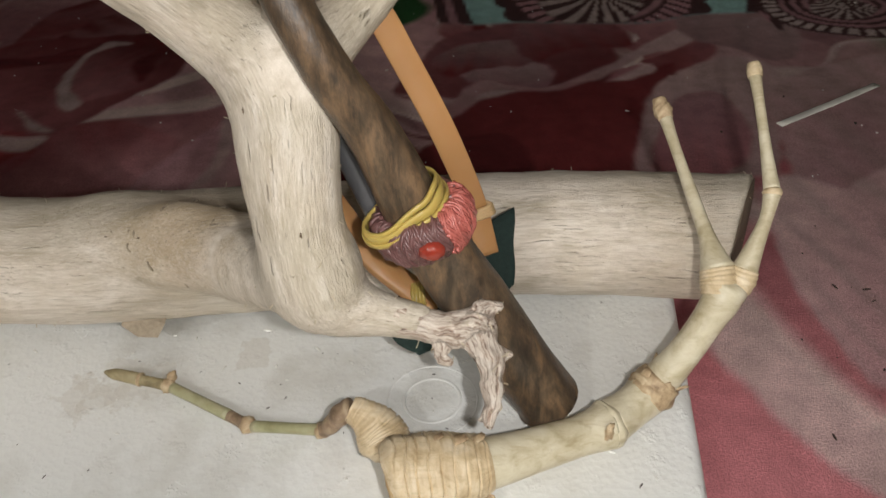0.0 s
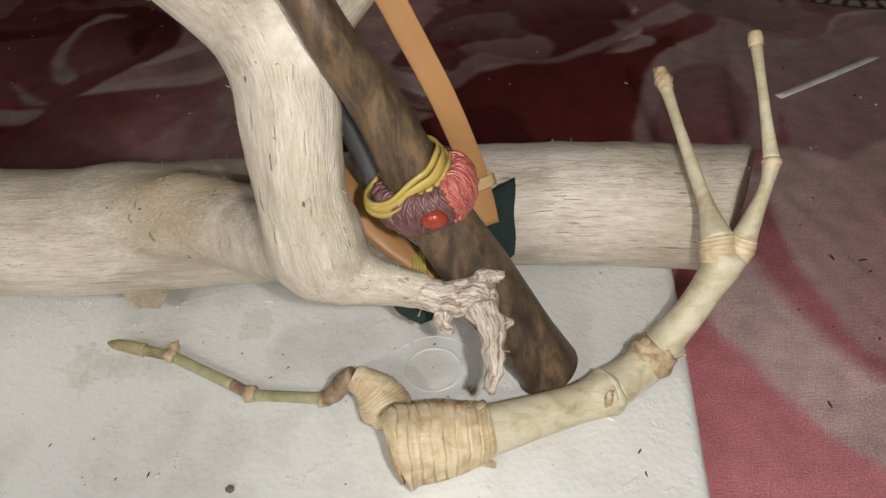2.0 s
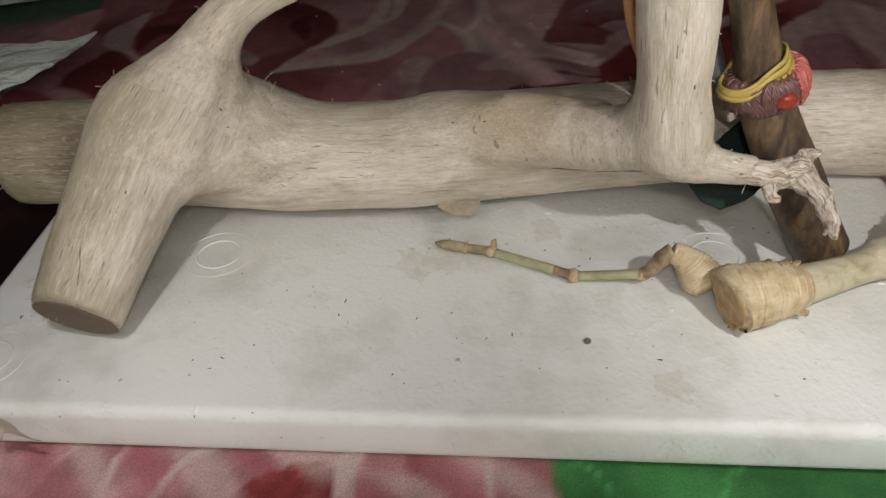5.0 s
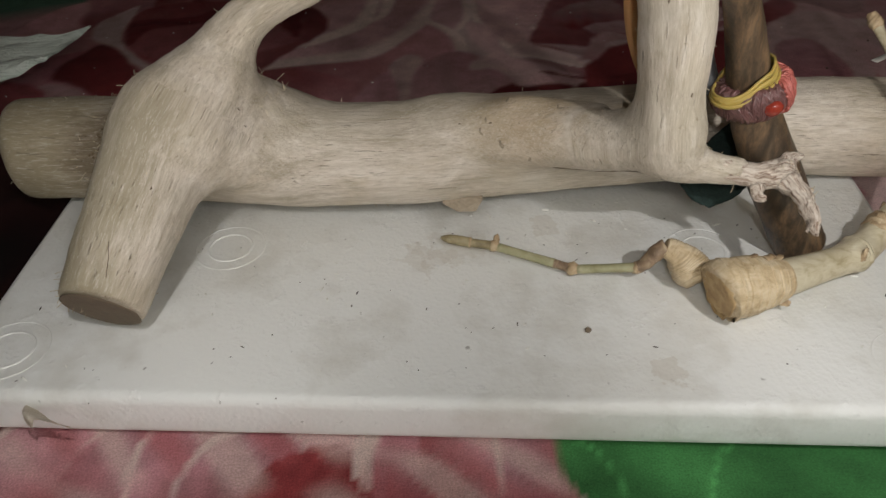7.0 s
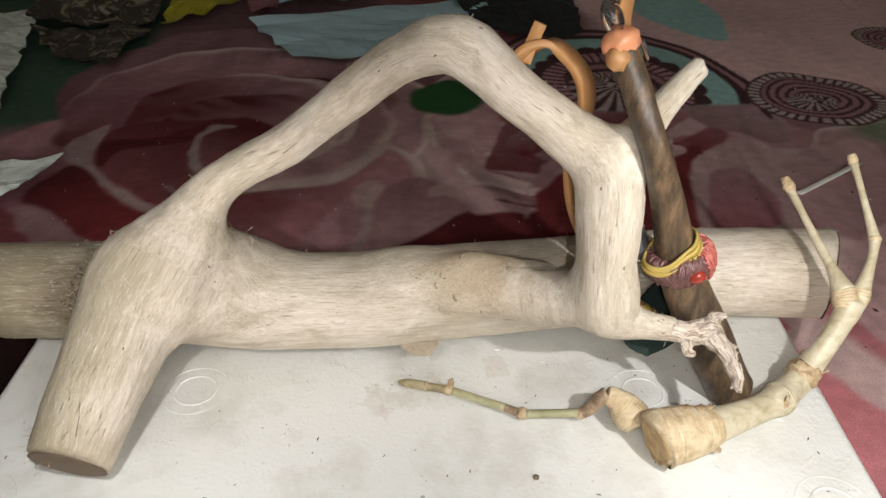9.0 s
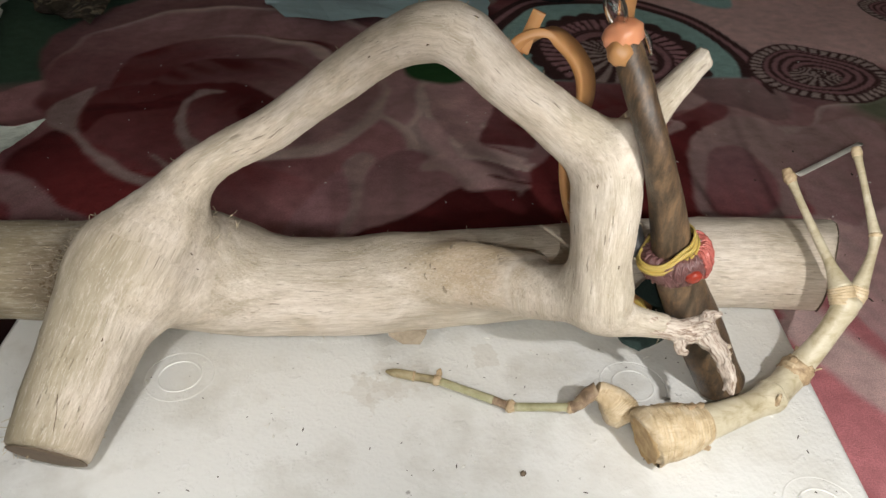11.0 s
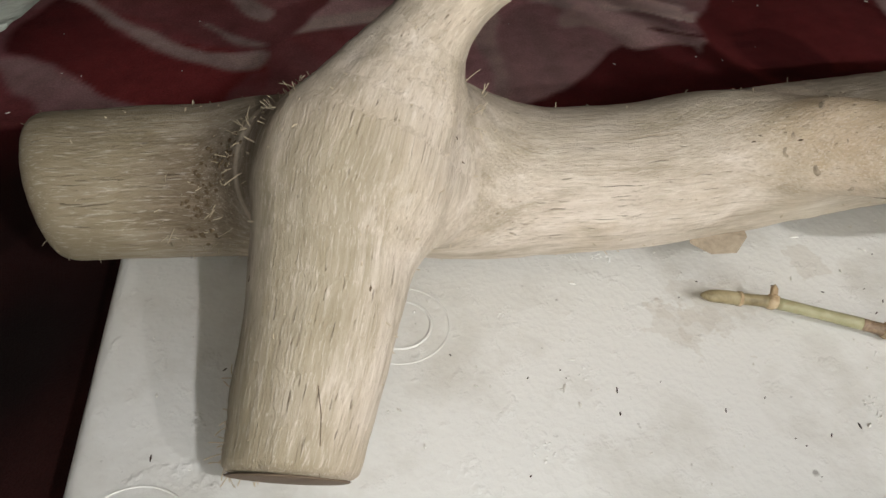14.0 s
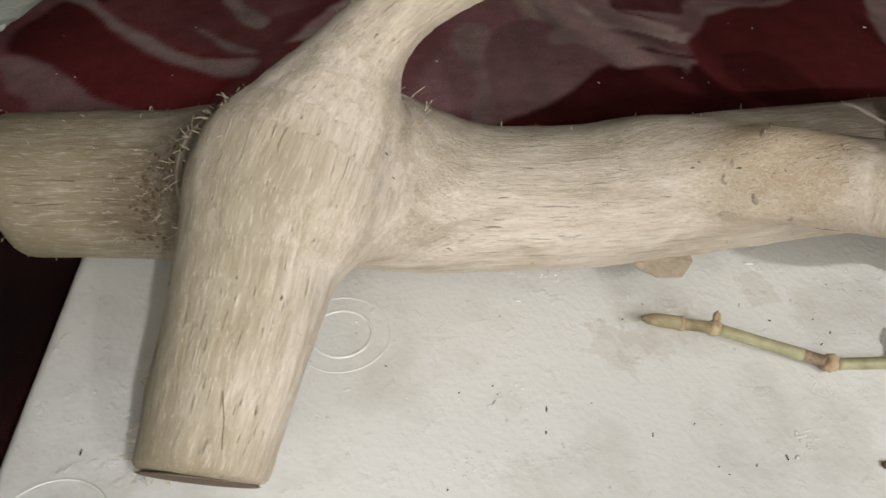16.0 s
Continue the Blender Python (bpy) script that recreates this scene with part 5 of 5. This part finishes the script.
        rows.append((*(kn + np.array((0.006 * (i / 36 - 0.5), math.cos(th) * 0.0058, math.sin(th) * 0.004))), 0.001))
    piece("strap_knot", *tube(rows, 6, 1), M_YELLOW, thing, "tied yellow rubber binding")
    # suede pouch: one end on the log, the other a hanging rounded tongue
    top = spline([(0.0320, 0.2840, 0.0745), (0.0080, 0.2720, 0.0665), (-0.0120, 0.2590, 0.0580), (-0.0290, 0.2440, 0.0460)], 8)
    low = spline([(0.0300, 0.2530, 0.0550), (0.0170, 0.2470, 0.0455), (0.0050, 0.2385, 0.0375), (-0.0130, 0.2330, 0.0335)], 8)
    v, q = [], []
    for side in (0, 1):
        for i, (p, t) in enumerate(zip(top, low)):
            for j in range(11):
                u = j / 10
                bulge = 0.004 * math.sin(math.pi * u) * (i / 24)
                w = p * (1 - u) + t * u + np.array((-0.5, -0.3, -0.35)) * bulge + np.array((0.0004 * math.sin(i * 2.3 + j), 0, 0.0004 * math.sin(j * 3.1)))
                v.append(w + np.array((0.0002, -0.0016, 0.0010)) * side)
    m = len(top) * 11
    for i in range(len(top) - 1):
        for j in range(10):
            k = i * 11 + j
            q += [(k, k + 1, k + 12, k + 11), (m + k, m + k + 11, m + k + 12, m + k + 1)]
    for i in range(len(top) - 1):
        for j in (0, 10):
            k = i * 11 + j
            q.append((k, k + 11, m + k + 11, m + k) if j == 0 else (k, m + k, m + k + 11, k + 11))
    for i in (0, len(top) - 1):
        for j in range(10):
            k = i * 11 + j
            q.append((k, m + k, m + k + 1, k + 1) if i == 0 else (k, k + 1, m + k + 1, m + k))
    piece("pouch", v, q, M_SUEDE, thing, "dark green suede pouch")
    piece("rod", *tube([(-0.0235, 0.2400, 0.104, 0.0055), (-0.0330, 0.2440, 0.130, 0.0055), (-0.0405, 0.2475, 0.150, 0.0052)], 14, 4), M_ROD, thing, "thin grey rod beside the stick")
    # top fitting
    c3, d3, a3, b3 = stick_frame(0.232)
    blob(c3 + d3 * 0.002, (a3 * 0.0095, b3 * 0.0092, d3 * 0.0072), M_SALMON, "rubber_cap", thing, "salmon rubber cap", 20, 7, 0.22)
    blob(c3 - d3 * 0.004 + a3 * -0.004 - b3 * -0.004, (a3 * 0.0062, b3 * 0.006, d3 * 0.0062), M_TAN, "cap_fold", thing, "", 16, 9, 0.2)
    blob(c3 + d3 * 0.014, (a3 * 0.0052, b3 * 0.0052, d3 * 0.0092), M_GLASS, "glass_tip", thing, "clear glass bulb")
    v, q = tube([(*(c3 + a3 * 0.0095 - d3 * 0.011), 0.0012), (*(c3 + a3 * 0.0098 - d3 * 0.004), 0.0016), (*(c3 + a3 * 0.0085 + d3 * 0.002), 0.001)], 8, 4)
    piece("glue_drip", v, q, M_GLASS, thing)
    return thing


build_slingshot()


# ---- the dried plant ----
def build_plant():
    thing = tagged(new("plant_stalk"), "dried pale jointed plant stalk with a ringed base and forked twigs", "plant stalk")

    def ridges(s, a):
        k = ((s - 0.2) / 0.8 * 9.0 + 0.22 * math.sin(2 * a + 1) + 0.10 * math.sin(5 * a + 2)) % 1.0
        groove = max(0.0, 1 - abs(k - 0.5) / 0.075) if s > 0.24 else 0.0
        return 1 + 0.016 * math.sin(math.pi * k) - 0.15 * groove + 0.03 * math.sin(2 * a + 0.6) + 0.012 * math.sin(9 * a + 5 * s) + (0.02 * math.sin(23 * a) if s < 0.3 else 0.0)

    v, q = tube([(-0.0225, 0.1800, 0.0168, 0.0146), (-0.0218, 0.1802, 0.0170, 0.0158), (-0.014, 0.1815, 0.0176, 0.0166), (-0.004, 0.1832, 0.0178, 0.0162), (0.006, 0.1852, 0.0174, 0.0140), (0.0145, 0.1875, 0.0168, 0.0114)], 44, 30, ridges)
    base = piece("ringed_base", [Vector(p) for p in roughened(v, 0.0004, 160)], q, M_STUMP, thing, "tan stem base with fine ring grooves")
    v, q = tube([(-0.0236, 0.1798, 0.0166, 0.0115), (-0.0231, 0.1799, 0.0167, 0.0138), (-0.0220, 0.1801, 0.0168, 0.0150)], 36, 4, lambda s, a: 1 + 0.05 * math.sin(3 * a) + 0.03 * math.sin(11 * a))
    piece("cut_end", [Vector(p) for p in roughened(v, 0.0007, 260)], q, M_SCAR, base, "rough brown cut end")

    def swollen(s, a):
        return 1 + 0.02 * math.sin(3 * a + 4 * s)

    piece("stalk_segment", *tube([(0.0120, 0.1862, 0.0172, 0.0108), (0.020, 0.1890, 0.0165, 0.0101), (0.040, 0.1965, 0.0150, 0.0088), (0.058, 0.2035, 0.0140, 0.0088), (0.0660, 0.2072, 0.0137, 0.0104)], 26, 10, swollen), M_STALK, thing)
    piece("node", *tube([(0.0650, 0.2068, 0.0137, 0.0101), (0.0672, 0.2080, 0.0137, 0.0108), (0.0690, 0.2092, 0.0138, 0.0096)], 26, 6, lambda s, a: 1 + 0.03 * math.sin(6 * a)), M_STALK, thing)
    blob((0.0655, 0.1985, 0.0195), ((0.0022, 0.001, 0), (0, 0.0014, 0.001), (0, 0, 0.0042)), M_HUSK, "bud_scar", thing, "torn brown bud scar", 16, 2, 0.8)
    piece("stalk_segment", *tube([(0.0685, 0.2088, 0.0138, 0.0098), (0.077, 0.2145, 0.0148, 0.0088), (0.0855, 0.2205, 0.0172, 0.0094)], 26, 8, swollen), M_STALK, thing)
    piece("node", *tube([(0.0845, 0.2198, 0.0168, 0.0096), (0.0885, 0.2220, 0.0195, 0.0103), (0.0925, 0.2238, 0.0235, 0.0090)], 26, 6, lambda s, a: 1 + 0.05 * math.sin(5 * a + 9 * s) + 0.03 * math.sin(11 * a)), M_HUSK, thing, "torn brown papery joint")
    piece("stalk_segment", *tube([(0.0920, 0.2236, 0.0232, 0.0080), (0.1010, 0.2275, 0.0350, 0.0070), (0.1110, 0.2335, 0.0500, 0.0070), (0.1160, 0.2372, 0.0578, 0.0078), (0.1185, 0.2398, 0.0625, 0.0070), (0.1192, 0.2410, 0.0648, 0.0030)], 26, 8, swollen), M_STALK, thing)
    # fork
    piece("node", *tube([(0.1145, 0.2378, 0.0580, 0.0074), (0.1150, 0.2420, 0.0625, 0.0082), (0.1145, 0.2455, 0.0660, 0.0074)], 24, 10, lambda s, a: 1 + 0.035 * math.sin(34 * s)), M_STUMP, thing, "ringed fork joint")
    piece("node", *tube([(0.1195, 0.2385, 0.0590, 0.0062), (0.1235, 0.2410, 0.0640, 0.0062), (0.1250, 0.2430, 0.0675, 0.0056)], 24, 8, lambda s, a: 1 + 0.035 * math.sin(28 * s)), M_STUMP, thing, "ringed fork joint")
    piece("twig", *tube([(0.1145, 0.2450, 0.0655, 0.0073), (0.1128, 0.2550, 0.0720, 0.0041), (0.1090, 0.2750, 0.0835, 0.0029), (0.1040, 0.2985, 0.0985, 0.0025), (0.1022, 0.3080, 0.1045, 0.0030)], 18, 8), M_STALK, thing)
    piece("twig_tip", *tube([(0.1024, 0.3070, 0.1040, 0.0032), (0.1015, 0.3105, 0.1065, 0.0042), (0.1008, 0.3125, 0.1080, 0.0036), (0.1000, 0.3150, 0.1105, 0.0026)], 16, 6, lambda s, a: 1 + 0.09 * math.sin(4 * a + 20 * s)), M_HUSK, thing, "browned twig tip")
    piece("twig", *tube([(0.1248, 0.2428, 0.0670, 0.0054), (0.1290, 0.2480, 0.0760, 0.0037), (0.1345, 0.2560, 0.0860, 0.0028), (0.1368, 0.2612, 0.0918, 0.0036)], 18, 8), M_STALK, thing)
    piece("node", *tube([(0.1366, 0.2608, 0.0914, 0.0035), (0.1369, 0.2618, 0.0924, 0.0041), (0.1370, 0.2628, 0.0932, 0.0035)], 18, 4), M_STUMP, thing)
    piece("twig", *tube([(0.1369, 0.2622, 0.0928, 0.0034), (0.1366, 0.2760, 0.1045, 0.0024), (0.1362, 0.2930, 0.1190, 0.0022), (0.1360, 0.3020, 0.1262, 0.0026)], 18, 8), M_STALK, thing)
    piece("twig_tip", *tube([(0.1360, 0.3012, 0.1256, 0.0031), (0.1360, 0.3035, 0.1275, 0.0033), (0.1360, 0.3060, 0.1296, 0.0027)], 16, 4), M_STUMP, thing)
    for n, (p, o, t, sz) in enumerate((((0.002, 0.1880, 0.0318), (0, 0.3, 1), (0.95, 0.2, -0.12), 0.0055), ((0.0095, 0.1905, 0.0285), (0, 0.35, 1), (0.93, 0.3, -0.1), 0.0050), ((-0.006, 0.1885, 0.0325), (0, 0.4, 1), (0.95, 0.2, -0.02), 0.004),
                                       ((0.0810, 0.2200, 0.0262), (0, 0.2, 1), (0.8, 0.5, 0.5), 0.0065), ((0.0890, 0.2150, 0.0235), (0.5, -0.8, 0.4), (0.7, 0.3, 0.4), 0.007), ((0.0880, 0.2285, 0.0270), (-0.2, 0.6, 0.7), (0.6, 0.5, 0.5), 0.005), ((0.0970, 0.2180, 0.0215), (0.7, -0.6, 0.1), (0.6, 0.1, 0.4), 0.0055), ((0.0125, 0.1780, 0.0085), (0.3, -0.9, 0), (0.9, 0, -0.2), 0.005))):
        flake("husk_scrap", p, o, t, sz, M_HUSK, thing, n)
    # side shoot
    def coil(s, a):
        k = (s * 9 + 0.16 * math.sin(a + 2)) % 1.0
        return 1 + 0.05 * math.sin(math.pi * k) - 0.10 * max(0.0, 1 - abs(k - 0.5) / 0.16) + 0.03 * math.sin(3 * a)

    v, q = tube([(-0.0255, 0.1985, 0.0085, 0.0072), (-0.0275, 0.2030, 0.0110, 0.0108), (-0.0310, 0.2075, 0.0150, 0.0102), (-0.0370, 0.2110, 0.0205, 0.0068), (-0.0420, 0.2128, 0.0225, 0.0052)], 28, 18, coil)
    piece("curled_shoot_base", [Vector(p) for p in roughened(v, 0.0005, 200)], q, M_STUMP, thing, "wrinkled tan curled shoot base")
    piece("shoot_segment", *tube([(-0.0415, 0.2127, 0.0224, 0.0052), (-0.0455, 0.2125, 0.0205, 0.0048), (-0.0490, 0.2120, 0.0165, 0.0043), (-0.0530, 0.2118, 0.0118, 0.0037), (-0.0560, 0.2122, 0.0095, 0.0034)], 18, 6, lambda s, a: 1 + 0.05 * math.sin(22 * s)), M_SHOOT_BROWN, thing, "browned wrinkled shoot neck")
    green = (((-0.0555, 0.2121, 0.0098), (-0.089, 0.2190, 0.0052)), ((-0.0935, 0.2210, 0.0050), (-0.101, 0.2255, 0.0052)), ((-0.101, 0.2255, 0.0052), (-0.1325, 0.2428, 0.0062)), ((-0.1355, 0.2440, 0.0065), (-0.149, 0.2472, 0.0075)))
    for n, (p, t) in enumerate(green):
        m = tuple((a + b) / 2 for a, b in zip(p, t))
        piece("shoot_segment", *tube([(*p, 0.0028), (*m, 0.0026), (*t, 0.0027)], 14, 6), (M_SPROUT, M_SHOOT_BROWN, M_SPROUT, M_SHOOT_DRY)[n], thing)
    for p, r in (((-0.0912, 0.2200, 0.0050), 0.0040), ((-0.1340, 0.2435, 0.0066), 0.0036), ((-0.0560, 0.2122, 0.0095), 0.0037)):
        blob(p, ((r, 0, 0), (0, r, 0), (0, 0, r)), M_HUSK, "shoot_node", thing, "", 12, 4, 0.3)
    blob((-0.1325, 0.2465, 0.0095), ((0.0022, 0.001, 0), (0, 0.0026, 0.001), (0, 0, 0.0022)), M_HUSK, "bud", thing, "small brown bud", 10, 6, 0.3)
    piece("shoot_tip", *tube([(-0.1485, 0.2471, 0.0075, 0.0031), (-0.157, 0.2488, 0.0088, 0.0030), (-0.1625, 0.2496, 0.0096, 0.0024), (-0.1660, 0.2502, 0.0102, 0.0008)], 12, 5), M_SHOOT_DRY, thing, "dry brown shoot tip")
    piece("shoot_collar", *tube([(-0.1478, 0.2470, 0.0074, 0.0034), (-0.1492, 0.2473, 0.0076, 0.0034)], 12, 2), M_HUSK, thing)
    return thing


build_plant()


# ---- litter on the lid and the blanket ----
def build_litter():
    rnd = random.Random(8)
    strip = new("paper_strip")
    strip.location = (0.3, 0.54, FLOOR)
    tagged(piece("paper_strip_body", *ribbon([(-0.037, -0.012, 0.0050, 0), (0.015, 0.018, 0.0055, 0), (0.067, 0.049, 0.0060, 0)], 0.0065, 0.0010, (-0.5, 0.8, 0)), M_STRAW, strip))
    tagged(strip, "narrow white paper strip lying on the blanket", "paper strip")
    for name, mat, count, area, z, size, label in (("dark_crumbs", M_CRUMB, 70, (-0.40, 0.085, 0.14, 0.27), 0.0, 0.00038, "dark dirt crumbs scattered over the foam lid"),
                                                   ("foam_crumbs", M_PALE_CRUMB, 110, (-0.41, 0.09, 0.15, 0.29), 0.0, 0.0006, "pale foam crumbs scattered over the foam lid"),
                                                   ("lint", M_PALE_CRUMB, 90, (-0.6, 0.5, 0.42, 0.9), FLOOR + 0.002, 0.0006, "pale lint specks on the rose blanket"),
                                                   ("blanket_crumbs", M_CRUMB, 26, (0.16, 0.42, 0.2, 0.6), FLOOR + 0.001, 0.0009, "dark crumbs on the rose blanket")):
        sets = []
        for _ in range(count):
            x, y = rnd.uniform(area[0], area[1]), rnd.uniform(area[2], area[3])
            r = size * rnd.uniform(0.4, 1.3)
            ang = rnd.uniform(0, 6.28)
            l = r * rnd.choice((1.0, 1.2, 1.6, 3.0))
            dx, dy = math.cos(ang) * l, math.sin(ang) * l
            sets.append(tube([(x - dx, y - dy, z + r * 0.2, r * 0.5), (x, y, z + r * 0.35, r * 0.9), (x + dx, y + dy, z + r * 0.2, r * 0.4)], 5, 1))
        tagged(piece(name, *merged(*sets), mat), label, "crumbs", kind="stuff")
    speck = tagged(piece("dirt_speck", *tube([(-0.0935, 0.174, 0.0005, 0.0010), (-0.092, 0.174, 0.0008, 0.0018), (-0.0905, 0.1745, 0.0005, 0.0010)], 8, 3), M_SHADED_END_AND_SPECK), "single grey dirt speck on the foam lid", "speck")


build_litter()


# ---- clutter at the far side of the blanket ----
def sheet(name, outline, z, material, seed, lift=0.02, label="", category="", steps=14, rise=(0, 0, 0, 0)):
    """A crumpled sheet between four corners."""
    a, b, c, d = (np.array(p) for p in outline)
    verts, faces = [], []
    n = steps
    for i in range(n + 1):
        for j in range(n + 1):
            u, v = i / n, j / n
            p = a * (1 - u) * (1 - v) + b * u * (1 - v) + c * u * v + d * (1 - u) * v
            jag = 0.012 if i in (0, n) or j in (0, n) else 0.0
            q = Vector((p[0] * 9 + seed, p[1] * 9, seed * 0.7))
            h = abs(noise.noise(q)) * lift + abs(noise.noise(q * 3.3)) * lift * 0.45
            s = noise.noise_vector(q * 2.7) * jag
            up = rise[0] * (1 - u) * (1 - v) + rise[1] * u * (1 - v) + rise[2] * u * v + rise[3] * (1 - u) * v
            verts.append(Vector((p[0] + s.x, p[1] + s.y, z + h + up)))
    m = len(verts)
    verts += [v + Vector((0, 0, 0.0012)) for v in verts]
    for i in range(n):
        for j in range(n):
            k = i * (n + 1) + j
            f = (k, k + n + 1, k + n + 2, k + 1)
            faces += [f[::-1], tuple(w + m for w in f)]
    return tagged(piece(name, verts, faces, material, smooth=False), label, category)


Z0 = FLOOR + 0.006
sheet("paper_sheet", ((-0.375, 1.21), (-0.280, 0.995), (0.015, 0.985), (0.06, 1.33)), Z0, M_BLUE, 2, 0.012, "pale blue paper sheet lying on the far blanket", "paper")
sheet("paper_sheet", ((-0.325, 1.255), (-0.18, 1.30), (-0.10, 1.68), (-0.345, 1.70)), Z0 + 0.014, M_BLUE, 4, 0.012, "pale blue paper sheet overlapping another sheet", "paper")
sheet("pink_paper", ((-0.425, 1.56), (-0.378, 1.265), (-0.328, 1.28), (-0.330, 1.50)), Z0, M_PINKPAPER, 3, 0.012, "dusky pink paper scrap on the far blanket", "paper")
sheet("yellow_wrapper", ((-0.515, 1.17), (-0.40, 1.36), (-0.43, 1.75), (-0.545, 1.50)), Z0, M_LEAF, 5, 0.02, "olive yellow wrapper scrap on the far blanket", "wrapper")
sheet("plastic_bag", ((-0.85, 0.44), (-0.56, 0.49), (-0.482, 0.600), (-0.85, 0.68)), Z0, M_FILM, 6, 0.016, "pale crinkled clear plastic bag", "plastic bag", 26, (0, 0.012, 0.034, 0))
sheet("plastic_bag", ((-1.15, 1.38), (-0.745, 1.290), (-0.640, 0.825), (-0.95, 0.76)), Z0, M_FILM, 7, 0.02, "pale crinkled clear plastic bag", "plastic bag", 26)
sheet("dark_wrapper", ((-0.715, 1.17), (-0.64, 1.03), (-0.555, 0.975), (-0.525, 1.16)), Z0, M_DARKFILM, 8, 0.03, "dark shiny crumpled plastic wrapper", "wrapper", 24)
sheet("dark_wrapper", ((-0.84, 1.60), (-0.725, 1.19), (-0.525, 1.17), (-0.56, 1.60)), Z0 + 0.002, M_DARKFILM, 9, 0.05, "dark shiny crumpled plastic wrapper", "wrapper", 28)
sheet("dark_cloth", ((-0.03, 1.46), (0.025, 1.09), (0.175, 1.06), (0.265, 1.50)), Z0 + 0.002, M_CLOTH, 10, 0.04, "black crumpled cloth on the far blanket", "cloth", 20)
